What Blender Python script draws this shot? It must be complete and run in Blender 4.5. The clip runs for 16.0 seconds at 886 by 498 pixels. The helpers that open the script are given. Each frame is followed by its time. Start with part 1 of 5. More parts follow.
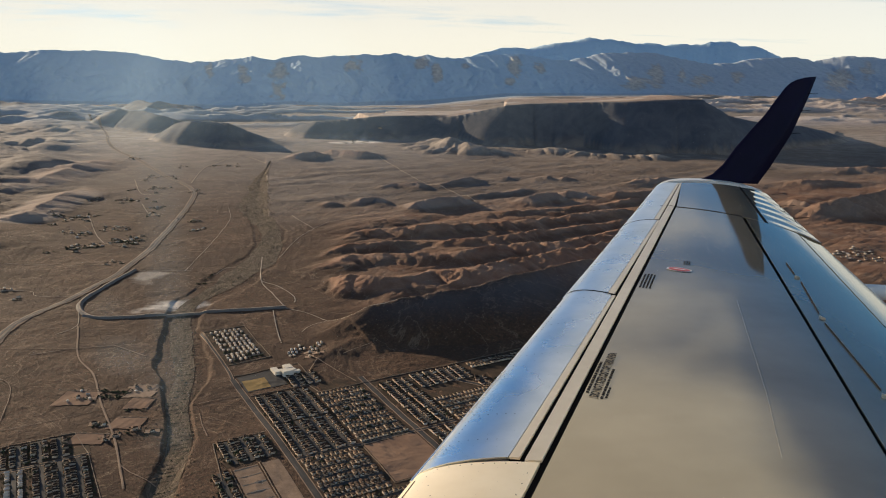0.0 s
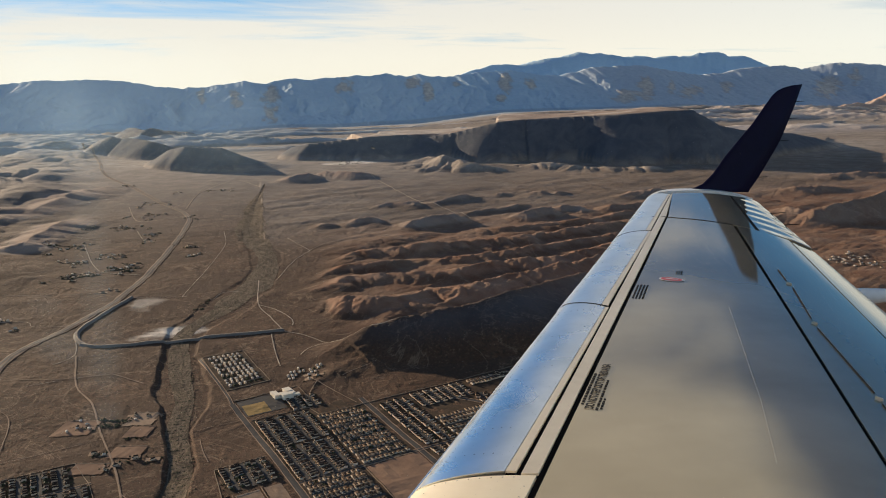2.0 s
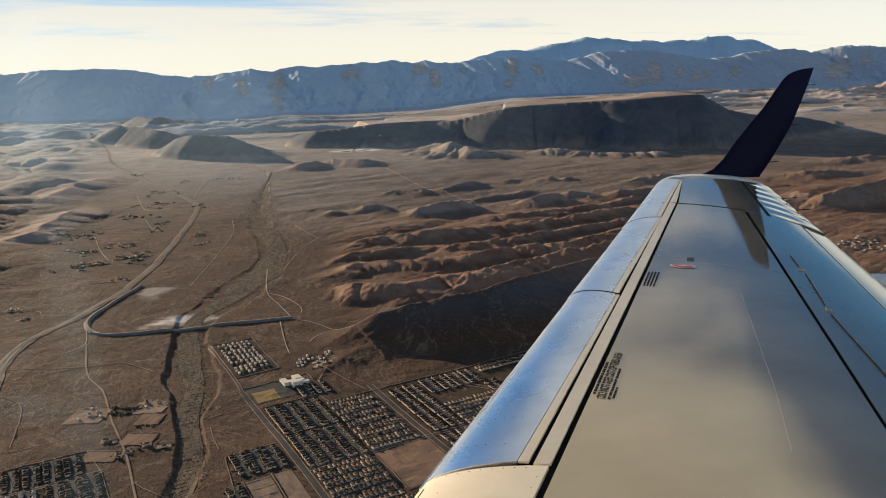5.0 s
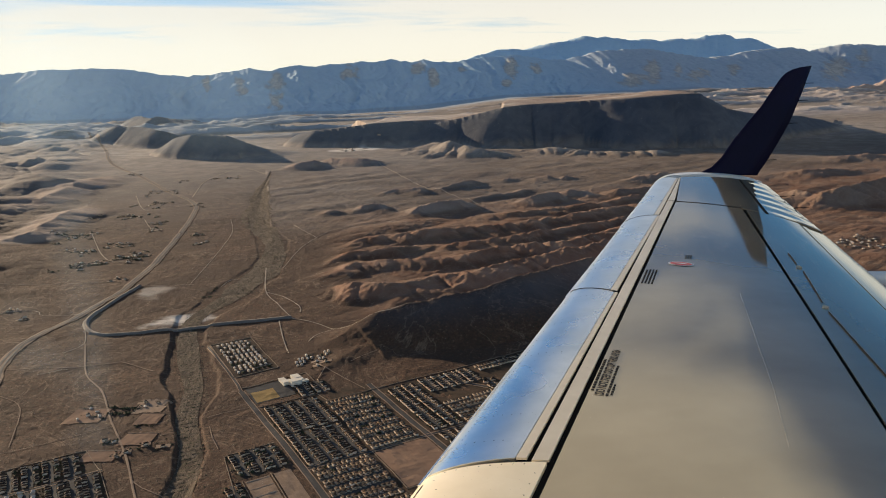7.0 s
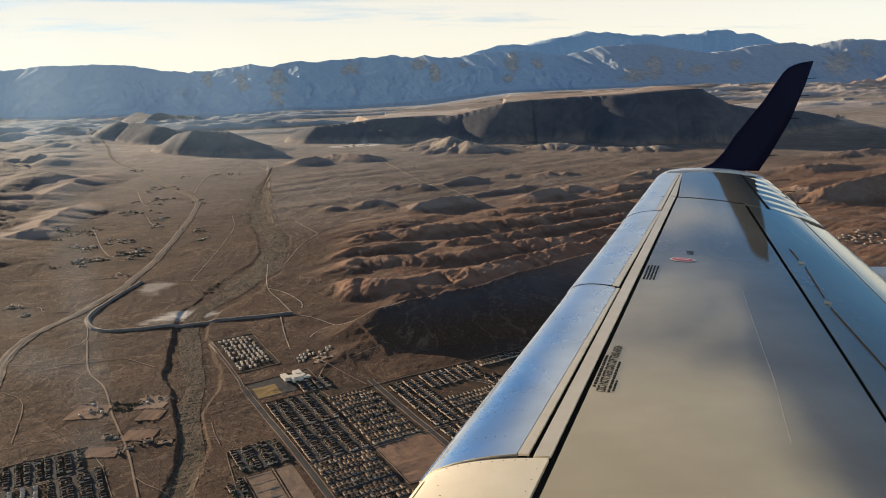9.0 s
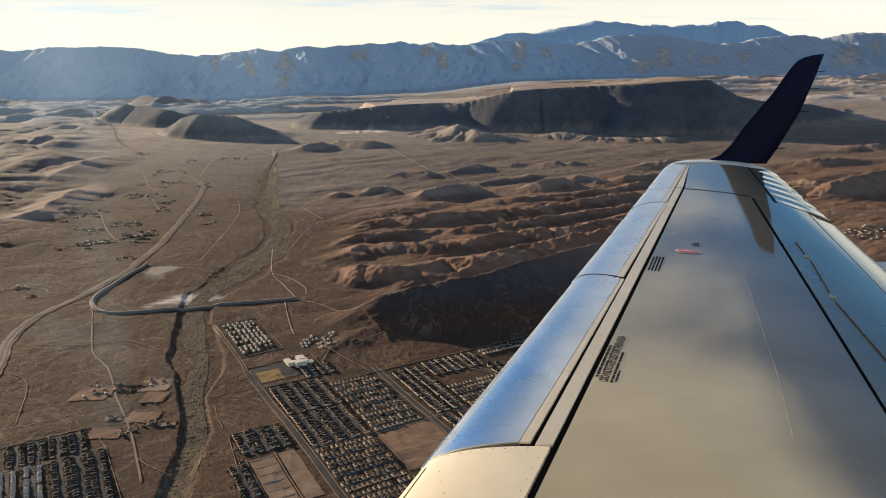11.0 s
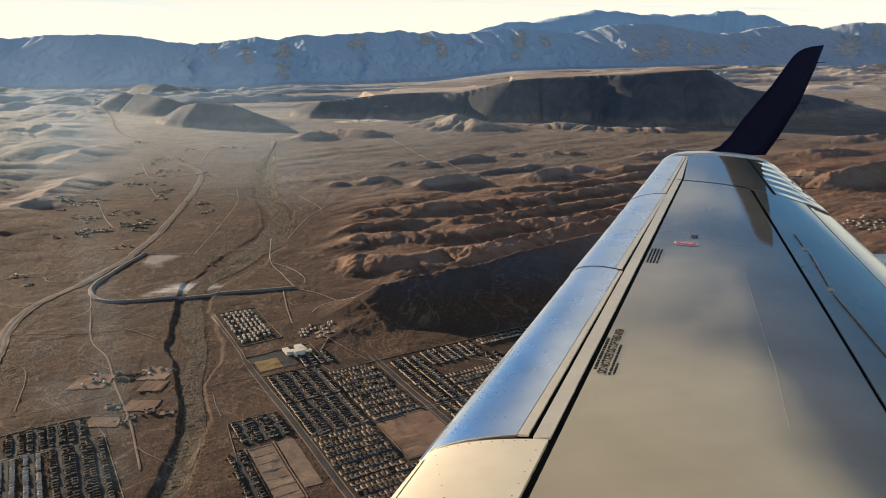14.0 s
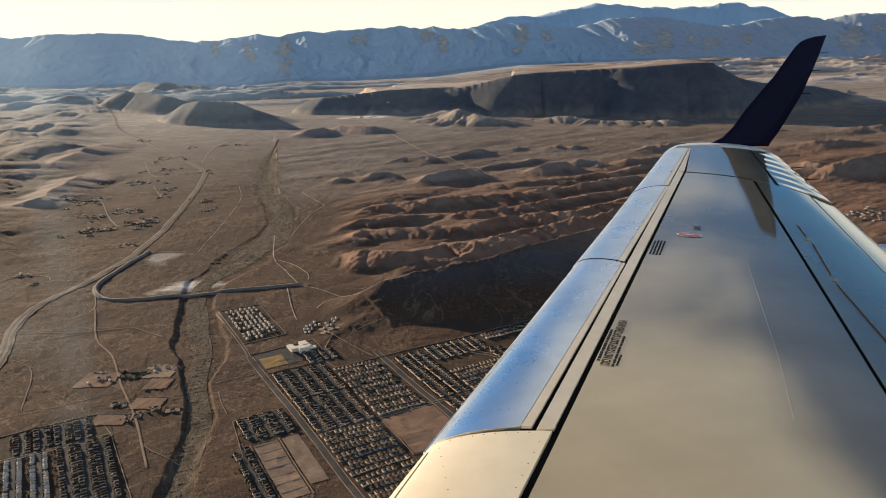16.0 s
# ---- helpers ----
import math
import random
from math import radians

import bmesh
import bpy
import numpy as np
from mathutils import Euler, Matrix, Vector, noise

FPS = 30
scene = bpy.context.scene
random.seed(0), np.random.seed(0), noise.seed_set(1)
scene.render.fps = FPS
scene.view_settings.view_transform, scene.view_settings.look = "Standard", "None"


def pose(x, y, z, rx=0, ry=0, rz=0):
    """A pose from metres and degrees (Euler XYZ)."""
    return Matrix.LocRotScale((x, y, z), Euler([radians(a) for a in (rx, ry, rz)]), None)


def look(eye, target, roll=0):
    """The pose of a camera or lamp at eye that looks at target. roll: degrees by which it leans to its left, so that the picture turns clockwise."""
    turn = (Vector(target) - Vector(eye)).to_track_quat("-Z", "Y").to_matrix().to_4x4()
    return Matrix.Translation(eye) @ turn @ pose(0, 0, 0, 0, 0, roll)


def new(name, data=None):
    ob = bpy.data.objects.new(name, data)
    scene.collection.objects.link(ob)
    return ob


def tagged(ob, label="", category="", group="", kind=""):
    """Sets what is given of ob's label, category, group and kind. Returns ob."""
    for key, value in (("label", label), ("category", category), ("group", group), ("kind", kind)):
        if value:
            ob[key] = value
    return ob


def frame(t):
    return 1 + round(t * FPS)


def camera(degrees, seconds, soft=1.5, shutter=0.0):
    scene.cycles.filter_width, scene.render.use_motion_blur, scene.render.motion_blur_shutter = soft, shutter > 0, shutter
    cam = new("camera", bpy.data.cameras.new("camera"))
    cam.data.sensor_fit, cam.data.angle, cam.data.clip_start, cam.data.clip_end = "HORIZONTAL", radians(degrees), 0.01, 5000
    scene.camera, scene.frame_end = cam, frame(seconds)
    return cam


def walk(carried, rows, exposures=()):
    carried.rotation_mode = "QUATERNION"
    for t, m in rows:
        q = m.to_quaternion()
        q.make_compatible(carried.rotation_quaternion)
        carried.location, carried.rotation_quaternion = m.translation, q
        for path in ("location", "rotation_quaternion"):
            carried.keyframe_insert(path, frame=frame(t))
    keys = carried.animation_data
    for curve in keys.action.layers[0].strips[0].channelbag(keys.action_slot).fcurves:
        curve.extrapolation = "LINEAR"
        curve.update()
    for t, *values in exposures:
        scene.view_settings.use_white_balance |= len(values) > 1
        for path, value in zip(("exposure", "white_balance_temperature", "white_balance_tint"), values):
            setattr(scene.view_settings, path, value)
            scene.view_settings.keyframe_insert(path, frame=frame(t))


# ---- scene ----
# The aircraft is in metres of an assumed span, placed to fit the camera's view. The desert below, fitted to that view
# too, is a model at about one tenth of true size, so that its far ranges stand inside the camera's 5 km reach.
ZC = 96.0                      # eye height over the plain
U = 12.0                       # metres per unit of the plan of the land

# ---- camera ----
cam = camera(56.67, 16.0, 1.0)
# seconds, offset of the eye in the cabin (x aft, y outboard, z up), heading aft of abeam, pitch, roll
ROWS = [
    (0.0, -0.020, 0.004, 0.002, 12.19, -10.84, 0.20),
    (0.5, -0.021, 0.015, -0.001, 12.60, -10.22, 0.13),
    (1.0, -0.003, -0.015, 0.008, 12.62, -9.68, -0.70),
    (1.5, -0.004, -0.004, 0.010, 12.68, -9.90, -0.66),
    (2.0, 0.001, -0.037, 0.003, 12.46, -9.60, -1.54),
    (2.5, -0.005, -0.006, 0.004, 12.43, -9.82, -1.49),
    (3.0, -0.006, -0.002, 0.013, 12.27, -10.05, -1.54),
    (3.5, -0.004, 0.010, 0.002, 12.15, -10.28, -1.70),
    (4.0, -0.003, -0.013, 0.009, 11.90, -10.39, -2.14),
    (4.5, -0.001, 0.010, 0.008, 11.87, -10.47, -1.99),
    (7.0, 0.000, -0.004, -0.001, 11.96, -10.56, -2.08),
    (7.5, -0.002, -0.003, 0.010, 11.95, -10.65, -1.93),
    (8.0, -0.006, -0.011, 0.005, 11.95, -10.56, -2.12),
    (8.5, -0.010, -0.008, 0.001, 11.98, -10.70, -2.00),
    (9.0, -0.000, -0.000, 0.000, 11.85, -10.85, -2.16),
    (9.5, 0.003, 0.005, -0.004, 11.74, -10.86, -1.87),
    (10.0, -0.003, -0.010, -0.003, 11.58, -10.96, -1.65),
    (12.5, -0.004, 0.014, 0.003, 11.55, -12.59, -0.90),
    (13.0, -0.005, -0.002, 0.014, 11.52, -12.57, -0.91),
    (13.5, -0.006, -0.007, 0.013, 11.52, -12.43, -0.93),
    (14.0, -0.003, 0.002, 0.014, 11.57, -12.41, -1.10),
    (14.5, -0.000, -0.009, 0.006, 11.50, -12.40, -1.57),
    (15.0, -0.000, 0.008, -0.001, 11.49, -12.60, -1.69),
    (15.5, 0.004, 0.004, -0.008, 11.37, -12.66, -1.88),
    (16.0, 0.005, 0.002, -0.000, 11.32, -12.72, -1.71),
]


def eye_row(dx, dy, dz, yaw, pitch, roll):
    eye = Vector((dx, dy, ZC + dz))
    a, e = radians(yaw), radians(pitch)
    way = Vector((math.sin(a) * math.cos(e), math.cos(a) * math.cos(e), math.sin(e)))
    return look(eye, eye + way * 10, roll)


walk(cam, [(r[0], eye_row(*r[1:])) for r in ROWS], [(0.0, 0.74), (8.0, 0.78), (12.5, 0.88), (16.0, 0.88)])

# ---- sky and sun ----
SUN_AZ, SUN_EL = -34.0, 12.5       # degrees from abeam towards the nose, and above level
a, e = radians(SUN_AZ), radians(SUN_EL)
sun_way = Vector((math.sin(a) * math.cos(e), math.cos(a) * math.cos(e), math.sin(e)))
world = bpy.data.worlds.new("world")
scene.world = world
world.use_nodes = True


class Nodes:
    """Short hand for node trees."""

    def __init__(self, tree):
        self.tree = tree

    def add(self, kind, **inputs):
        n = self.tree.nodes.new(kind)
        for key, value in inputs.items():
            self.put(n, key.replace("_", " "), value)
        return n

    def put(self, n, key, value):
        sock = n.inputs[int(key)] if key.isdigit() else n.inputs[key]
        if isinstance(value, bpy.types.NodeSocket):
            self.tree.links.new(value, sock)
        else:
            sock.default_value = value

    def math(self, op, a, b=0.0, clamp=False):
        n = self.tree.nodes.new("ShaderNodeMath")
        n.operation, n.use_clamp = op, clamp
        self.put(n, "0", a)
        self.put(n, "1", b)
        return n.outputs[0]

    def ramp(self, fac, *stops):
        n = self.tree.nodes.new("ShaderNodeValToRGB")
        while len(n.color_ramp.elements) < len(stops):
            n.color_ramp.elements.new(0.5)
        for e, (p, c) in zip(n.color_ramp.elements, stops):
            e.position = p
            e.color = (c, c, c, 1) if isinstance(c, (int, float)) else (*c, 1)
        self.put(n, "Fac", fac)
        return n.outputs[0]

    def mix(self, fac, a, b, mode="MIX"):
        n = self.tree.nodes.new("ShaderNodeMix")
        n.data_type, n.blend_type = "RGBA", mode
        self.put(n, "0", fac)
        for key, v in (("6", a), ("7", b)):
            self.put(n, key, v if isinstance(v, bpy.types.NodeSocket) else (*v, 1))
        return n.outputs[2]

    def noise(self, vec, scale, detail=4, rough=0.55, distort=0.0, kind=None):
        n = self.tree.nodes.new("ShaderNodeTexNoise")
        if kind:
            n.noise_type = kind
        self.put(n, "Vector", vec)
        self.put(n, "Scale", scale)
        self.put(n, "Detail", detail)
        self.put(n, "Roughness", rough)
        self.put(n, "Distortion", distort)
        return n.outputs[0]


def sky():
    world.node_tree.nodes.clear()
    k = Nodes(world.node_tree)
    nishita = k.add("ShaderNodeTexSky")
    nishita.sky_type, nishita.sun_disc, nishita.altitude = "NISHITA", False, 2500
    nishita.sun_elevation, nishita.sun_rotation = radians(SUN_EL), radians(SUN_AZ)
    nishita.air_density, nishita.dust_density, nishita.ozone_density = 1.0, 0.2, 1.2
    air = k.mix(1.0, nishita.outputs[0], (0.042, 0.086, 0.118), "MULTIPLY")
    coord = k.add("ShaderNodeTexCoord").outputs["Generated"]
    xyz = k.add("ShaderNodeSeparateXYZ", Vector=coord)
    x, y, z = xyz.outputs
    zz = k.math("ADD", k.math("MAXIMUM", z, 0.0), 0.05)
    deck = k.add("ShaderNodeCombineXYZ", X=k.math("DIVIDE", x, zz), Y=k.math("DIVIDE", y, zz)).outputs[0]
    turned = k.add("ShaderNodeMapping", Vector=deck, Rotation=(0, 0, radians(25)), Scale=(0.42, 1.0, 1.0)).outputs[0]
    veil = k.noise(turned, 0.30, 8, 0.6, 0.5)
    wisp = k.noise(turned, 1.1, 9, 0.68, 1.4)
    # a continuous veil low over the ranges that breaks into wisps higher up; the cloud bank lies towards the tail
    low = k.ramp(z, (0.0, 1.0), (0.125, 0.86), (0.175, 0.36), (0.21, 0.14), (0.33, 0.20), (0.44, 0.64), (0.52, 0.82), (0.66, 0.80), (0.75, 0.15), (1.0, 0.05))
    amount = k.math("ADD", low, k.math("MULTIPLY", k.math("SUBTRACT", veil, 0.5), 2.0))
    high = k.ramp(z, (0.10, 0.0), (0.20, 1.0))
    amount = k.math("ADD", amount, k.math("MULTIPLY", k.math("SUBTRACT", wisp, 0.5), k.math("ADD", k.math("MULTIPLY", high, 0.5), 0.5)))
    puff = k.noise(turned, 1.5, 8, 0.62, 1.0)
    amount = k.math("ADD", amount, k.math("MULTIPLY", k.math("MULTIPLY", k.math("SUBTRACT", puff, 0.5), 0.6), high))
    bank = k.math("MINIMUM", k.math("MAXIMUM", k.math("MULTIPLY", k.math("SUBTRACT", x, 0.20), 2.6), -0.55), 0.14)
    bank = k.math("MULTIPLY", bank, k.ramp(z, (0.09, 0.0), (0.20, 1.0)))
    amount = k.math("ADD", amount, bank)
    gone = k.math("MULTIPLY", k.math("MAXIMUM", k.math("SUBTRACT", x, 0.55), 0.0), 5.0)
    amount = k.math("SUBTRACT", amount, k.math("MULTIPLY", gone, k.ramp(z, (0.05, 0.0), (0.11, 0.55), (0.17, 1.0), (0.42, 1.0), (0.52, 0.25))))
    mask = k.ramp(amount, (0.34, 0.0), (0.80, 0.94))
    warm = k.ramp(z, (0.0, (1.02, 0.93, 0.74)), (0.06, (1.0, 0.93, 0.77)), (0.16, (0.82, 0.80, 0.74)), (0.35, (0.84, 0.79, 0.69)), (0.6, (0.98, 0.87, 0.70)))
    # cloud away from the sun is raised and blued, added fill for shaded slopes
    dot = k.add("ShaderNodeVectorMath", **{"0": coord, "1": tuple(sun_way)})
    dot.operation = "DOT_PRODUCT"
    glow = k.ramp(k.math("ADD", k.math("MULTIPLY", dot.outputs["Value"], 0.5), 0.5), (0.30, (0.95, 1.10, 1.26)), (0.80, (1.0, 1.0, 1.0)))
    warm = k.mix(1.0, warm, glow, "MULTIPLY")
    out = k.mix(mask, air, warm)
    bg = k.add("ShaderNodeBackground", Color=out, Strength=0.60)
    k.add("ShaderNodeOutputWorld", Surface=bg.outputs[0])


sky()
sun_data = bpy.data.lights.new("sun", "SUN")
sun_data.energy, sun_data.angle, sun_data.color = 5.0, radians(0.6), (1.0, 0.80, 0.56)
sun = new("sun", sun_data)
sun.matrix_world = look((0, 0, 300), Vector((0, 0, 300)) - sun_way)


# ---- materials ----
def material(name, rough=0.6, metal=0.0, spec=0.5):
    m = bpy.data.materials.new(name)
    m.use_nodes = True
    k = Nodes(m.node_tree)
    b = m.node_tree.nodes["Principled BSDF"]
    b.inputs["Roughness"].default_value, b.inputs["Metallic"].default_value = rough, metal
    b.inputs["Specular IOR Level"].default_value = spec
    return m, k, b


def position(k):
    return k.add("ShaderNodeNewGeometry").outputs["Position"]


def bump(k, b, height, strength=0.3, distance=0.1):
    n = k.add("ShaderNodeBump", Strength=strength, Distance=distance, Height=height)
    k.put(b, "Normal", n.outputs[0])


def speckled(name, dark, light, scale, rough=0.8, metal=0.0, bumpy=0.0, fine=8.0, spec=0.08):
    """A surface that varies between two colours at two scales."""
    m, k, b = material(name, rough, metal, spec)
    p = position(k)
    big, small = k.noise(p, scale, 3), k.noise(p, scale * fine, 5, 0.65)
    f = k.math("ADD", k.math("MULTIPLY", big, 0.6), k.math("MULTIPLY", small, 0.4))
    k.put(b, "Base Color", k.ramp(f, (0.35, dark), (0.65, light)))
    k.put(b, "Roughness", k.math("ADD", k.math("MULTIPLY", small, 0.12), rough - 0.06))
    if bumpy:
        bump(k, b, small, bumpy, 0.3 / scale / fine)
    return m


def desert():
    """Soil of the plain and the hills, limestone of the ranges with blue haze put into its colour, and red sandstone.
    """
    m, k, b = material("desert", 0.95, 0, 0.1)
    p = position(k)
    wide, mid = k.noise(p, 0.006, 5, 0.6, 0.4), k.noise(p, 0.05, 6, 0.65, 0.6)
    fine = k.noise(p, 0.9, 5, 0.75)
    f = k.math("ADD", k.math("MULTIPLY", wide, 0.55), k.math("MULTIPLY", mid, 0.45))
    soil = k.ramp(f, (0.34, (0.060, 0.031, 0.018)), (0.50, (0.096, 0.051, 0.031)), (0.64, (0.152, 0.089, 0.055)))
    soil = k.mix(k.ramp(fine, (0.50, 0.0), (0.58, 0.85)), soil, (0.052, 0.038, 0.024))
    soil = k.mix(k.ramp(fine, (0.36, 0.5), (0.43, 0.0)), soil, (0.26, 0.18, 0.12))
    patch_tone = k.ramp(k.noise(p, 0.016, 3, 0.5, 0.8), (0.38, 0.0), (0.62, 0.70))
    soil = k.mix(patch_tone, soil, (0.062, 0.036, 0.024))
    # dry drainage lines
    ways = k.noise(p, 0.028, 7, 0.6, 1.2)
    vein = k.ramp(k.math("ABSOLUTE", k.math("SUBTRACT", ways, 0.5)), (0.0, 0.55), (0.010, 0.0))
    soil = k.mix(vein, soil, (0.26, 0.18, 0.12))
    attr = k.add("ShaderNodeAttribute")
    attr.attribute_name = "zone"
    zone = attr.outputs["Color"]
    gullies = k.noise(p, 0.11, 6, 0.6, 1.5)
    soil = k.mix(k.ramp(k.math("ABSOLUTE", k.math("SUBTRACT", gullies, 0.5)), (0.0, 0.5), (0.020, 0.0)), soil, (0.070, 0.046, 0.030))
    rgb = k.add("ShaderNodeSeparateColor", Color=zone).outputs
    strata = k.noise(k.add("ShaderNodeMapping", Vector=p, Scale=(0.05, 0.05, 0.018)).outputs[0], 1.0, 7, 0.62, 0.5)
    # blue-pale rock: distance haze is put into this colour
    hazed_rock = k.ramp(strata, (0.35, (0.40, 0.52, 0.61)), (0.65, (0.46, 0.57, 0.65)))
    sand = k.ramp(strata, (0.35, (0.36, 0.17, 0.10)), (0.65, (0.55, 0.36, 0.25)))
    pale = k.ramp(mid, (0.4, (0.52, 0.46, 0.39)), (0.6, (0.76, 0.68, 0.58)))
    # the farther range gets a bluer tint for its deeper haze
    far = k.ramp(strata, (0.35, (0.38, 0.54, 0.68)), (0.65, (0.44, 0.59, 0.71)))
    hazed_rock = k.mix(attr.outputs["Alpha"], far, hazed_rock)
    col = k.mix(rgb[0], soil, hazed_rock)
    # dark rock of the hills, also painted shade on mesa and front ridge
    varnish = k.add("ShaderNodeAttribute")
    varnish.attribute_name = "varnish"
    rock_and_shade_tone = k.ramp(mid, (0.4, (0.072, 0.082, 0.102)), (0.6, (0.094, 0.104, 0.122)))
    col = k.mix(varnish.outputs["Fac"], col, rock_and_shade_tone)
    col = k.mix(rgb[1], col, sand)
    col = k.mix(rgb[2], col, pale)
    k.put(b, "Base Color", col)
    grain = k.noise(p, 0.30, 6, 0.7)
    bump(k, b, k.math("ADD", k.math("MULTIPLY", grain, 0.5), k.math("MULTIPLY", fine, 0.3)), 0.8, 1.2)
    return m


DESERT = desert()
ASPHALT = speckled("asphalt", (0.045, 0.043, 0.042), (0.075, 0.07, 0.065), 0.3, 0.85)


def part(name, bm, mat, parent=None, label=""):
    """Links a bmesh as one mesh object, under a thing or a part."""
    me = bpy.data.meshes.new(name)
    bm.to_mesh(me)
    bm.free()
    if mat:
        me.materials.append(mat)
    ob = new(name, me)
    if parent:
        ob.parent = parent
    if label:
        ob["label"] = label
    return ob


def smooth(ob):
    ob.data.polygons.foreach_set("use_smooth", np.ones(len(ob.data.polygons), bool))
    return ob


# ---- the land ----
TABLE = np.random.RandomState(7).rand(512, 512).astype(np.float32)


def lattice(ix, iy, seed):
    return TABLE[(ix + seed * 37) & 511, (iy + seed * 91) & 511]


def vnoise(x, y, seed=0):
    fx, fy = np.floor(x), np.floor(y)
    ix, iy = fx.astype(np.int32), fy.astype(np.int32)
    fx, fy = x - fx, y - fy
    fx, fy = fx * fx * (3 - 2 * fx), fy * fy * (3 - 2 * fy)
    a, b = lattice(ix, iy, seed), lattice(ix + 1, iy, seed)
    c, d = lattice(ix, iy + 1, seed), lattice(ix + 1, iy + 1, seed)
    return (a + (b - a) * fx) * (1 - fy) + (c + (d - c) * fx) * fy


def fbm(x, y, octaves=5, seed=0, gain=0.5, ridged=False):
    total, amp, norm = 0, 1.0, 0.0
    for i in range(octaves):
        v = vnoise(x, y, seed + i * 13)
        if ridged == "round":
            v = np.abs(2 * v - 1) ** 0.9
        elif ridged:
            v = 1 - np.abs(2 * v - 1)
            v = v * v
        total, norm = total + amp * v, norm + amp
        amp *= gain
        x, y = x * 1.97 * 0.8 - y * 1.97 * 0.6 + 17.3, x * 1.97 * 0.6 + y * 1.97 * 0.8 + 5.1
    return total / norm


def step(a, b, v):
    v = np.clip((v - a) / (b - a), 0, 1)
    return v * v * (3 - 2 * v)


def along(x, y, pts):
    """Distance to a polyline, and how far along it (in points) the nearest place is, and the side."""
    best, where = np.full(np.shape(x), 1e9), np.zeros(np.shape(x))
    for i in range(len(pts) - 1):
        (ax, ay), (bx, by) = pts[i], pts[i + 1]
        dx, dy = bx - ax, by - ay
        t = np.clip(((x - ax) * dx + (y - ay) * dy) / (dx * dx + dy * dy), 0, 1)
        d = np.hypot(x - ax - t * dx, y - ay - t * dy)
        s = np.where((x - ax) * dy - (y - ay) * dx > 0, -1.0, 1.0)
        near = d < np.abs(best)
        best, where = np.where(near, d * s, best), np.where(near, i + t, where)
    return best, where


CREST_X = [-90.5, -77.9, -69.8, -54.9, -44.8, -36.4, -27.9, -22.7, -15.6, -10.2, -2.9, 4.3, 11.8, 19.2, 26.7, 34.4, 37.2, 44.9, 51.7, 55.7, 60.6, 65.6, 71.6, 79.7, 90.0, 98.3, 106.8, 115.3, 119.6, 130.4, 139.3, 148.2, 159.6, 171.0, 178.0, 192.1, 196.8, 206.5, 213.8, 221.1, 231.1, 241.2, 259.3]
CREST_Z = [12.6, 11.75, 12.04, 12.68, 12.06, 11.13, 9.65, 9.32, 9.3, 10.23, 11.12, 10.2, 11.83, 11.27, 12.0, 12.73, 12.11, 13.03, 11.74, 12.59, 11.33, 11.39, 12.2, 12.77, 13.1, 11.74, 11.34, 12.51, 13.59, 14.34, 13.95, 12.55, 10.67, 10.6, 12.28, 12.99, 13.51, 12.05, 13.57, 14.25, 13.84, 12.99, 11.31]
FAR_X = [76.9, 86.4, 96.0, 108.1, 115.4, 125.3, 134.0, 137.8, 144.1, 147.9, 153.0, 160.7, 168.5, 179.0, 187.0, 192.3, 199.0, 203.1, 214.1, 221.1, 228.2, 239.7]
FAR_Z = [12.03, 15.15, 17.84, 18.03, 19.23, 20.85, 22.5, 21.98, 22.55, 21.32, 20.3, 20.85, 19.99, 20.49, 20.57, 22.13, 21.77, 20.5, 19.82, 16.54, 13.48, 9.78]
FOOT_X = [-90, -38, -9, 6, 21, 45, 70, 87, 133, 162, 196, 260]
FOOT_Z = [-3.0, -3.9, -4.8, -3.7, -4.0, -3.5, -1.2, -1.1, -1.0, -3.4, -2.4, -2.0]
WASH = [(0.49, 72.59), (-0.05, 65.27), (-0.42, 59.24), (-0.58, 54.17), (-0.78, 49.91), (-0.43, 46.05), (0.11, 41.91), (-0.03, 38.0), (-0.5, 35.37), (-1.22, 33.19), (-1.91, 31.28), (-2.73, 29.58), (-2.96, 27.72), (-2.83, 26.49), (-2.7, 25.09), (-2.54, 23.81), (-2.36, 22.21), (-2.41, 20.51), (-2.26, 19.45), (-2.13, 18.49), (-2.15, 17.52), (-2.22, 16.78), (-2.31, 16.1), (-2.42, 14.67)]
WASH_W = [0.05, 0.10, 0.18, 0.30, 0.50, 0.65, 0.80, 0.71, 0.95, 1.11, 0.94, 0.79, 0.56, 0.61, 0.71, 0.84, 0.69, 0.36, 0.35, 0.42, 0.3, 0.31, 0.33, 0.36]
# crests of hills: x, y and height over the plain; then how far the slope reaches on the near and the far side, and the spacing of its spurs
FRONT_RIDGE = [(1.45, 25.32, 0.05), (2.19, 25.5, 0.2), (2.87, 25.73, 0.5), (3.63, 25.72, 0.85), (4.38, 25.7, 1.0), (5.53, 25.78, 1.24), (6.59, 26.13, 1.3), (7.46, 26.42, 1.36), (8.68, 27.07, 1.36), (10.24, 27.86, 1.36), (12.22, 28.9, 1.36), (15.11, 30.49, 1.3), (18.94, 32.75, 1.18)]
FRONT_TOE = [(0.97, 22.13, 0.02), (1.52, 23.04, 0.1), (2.46, 24.01, 0.16), (3.35, 24.13, 0.25)]
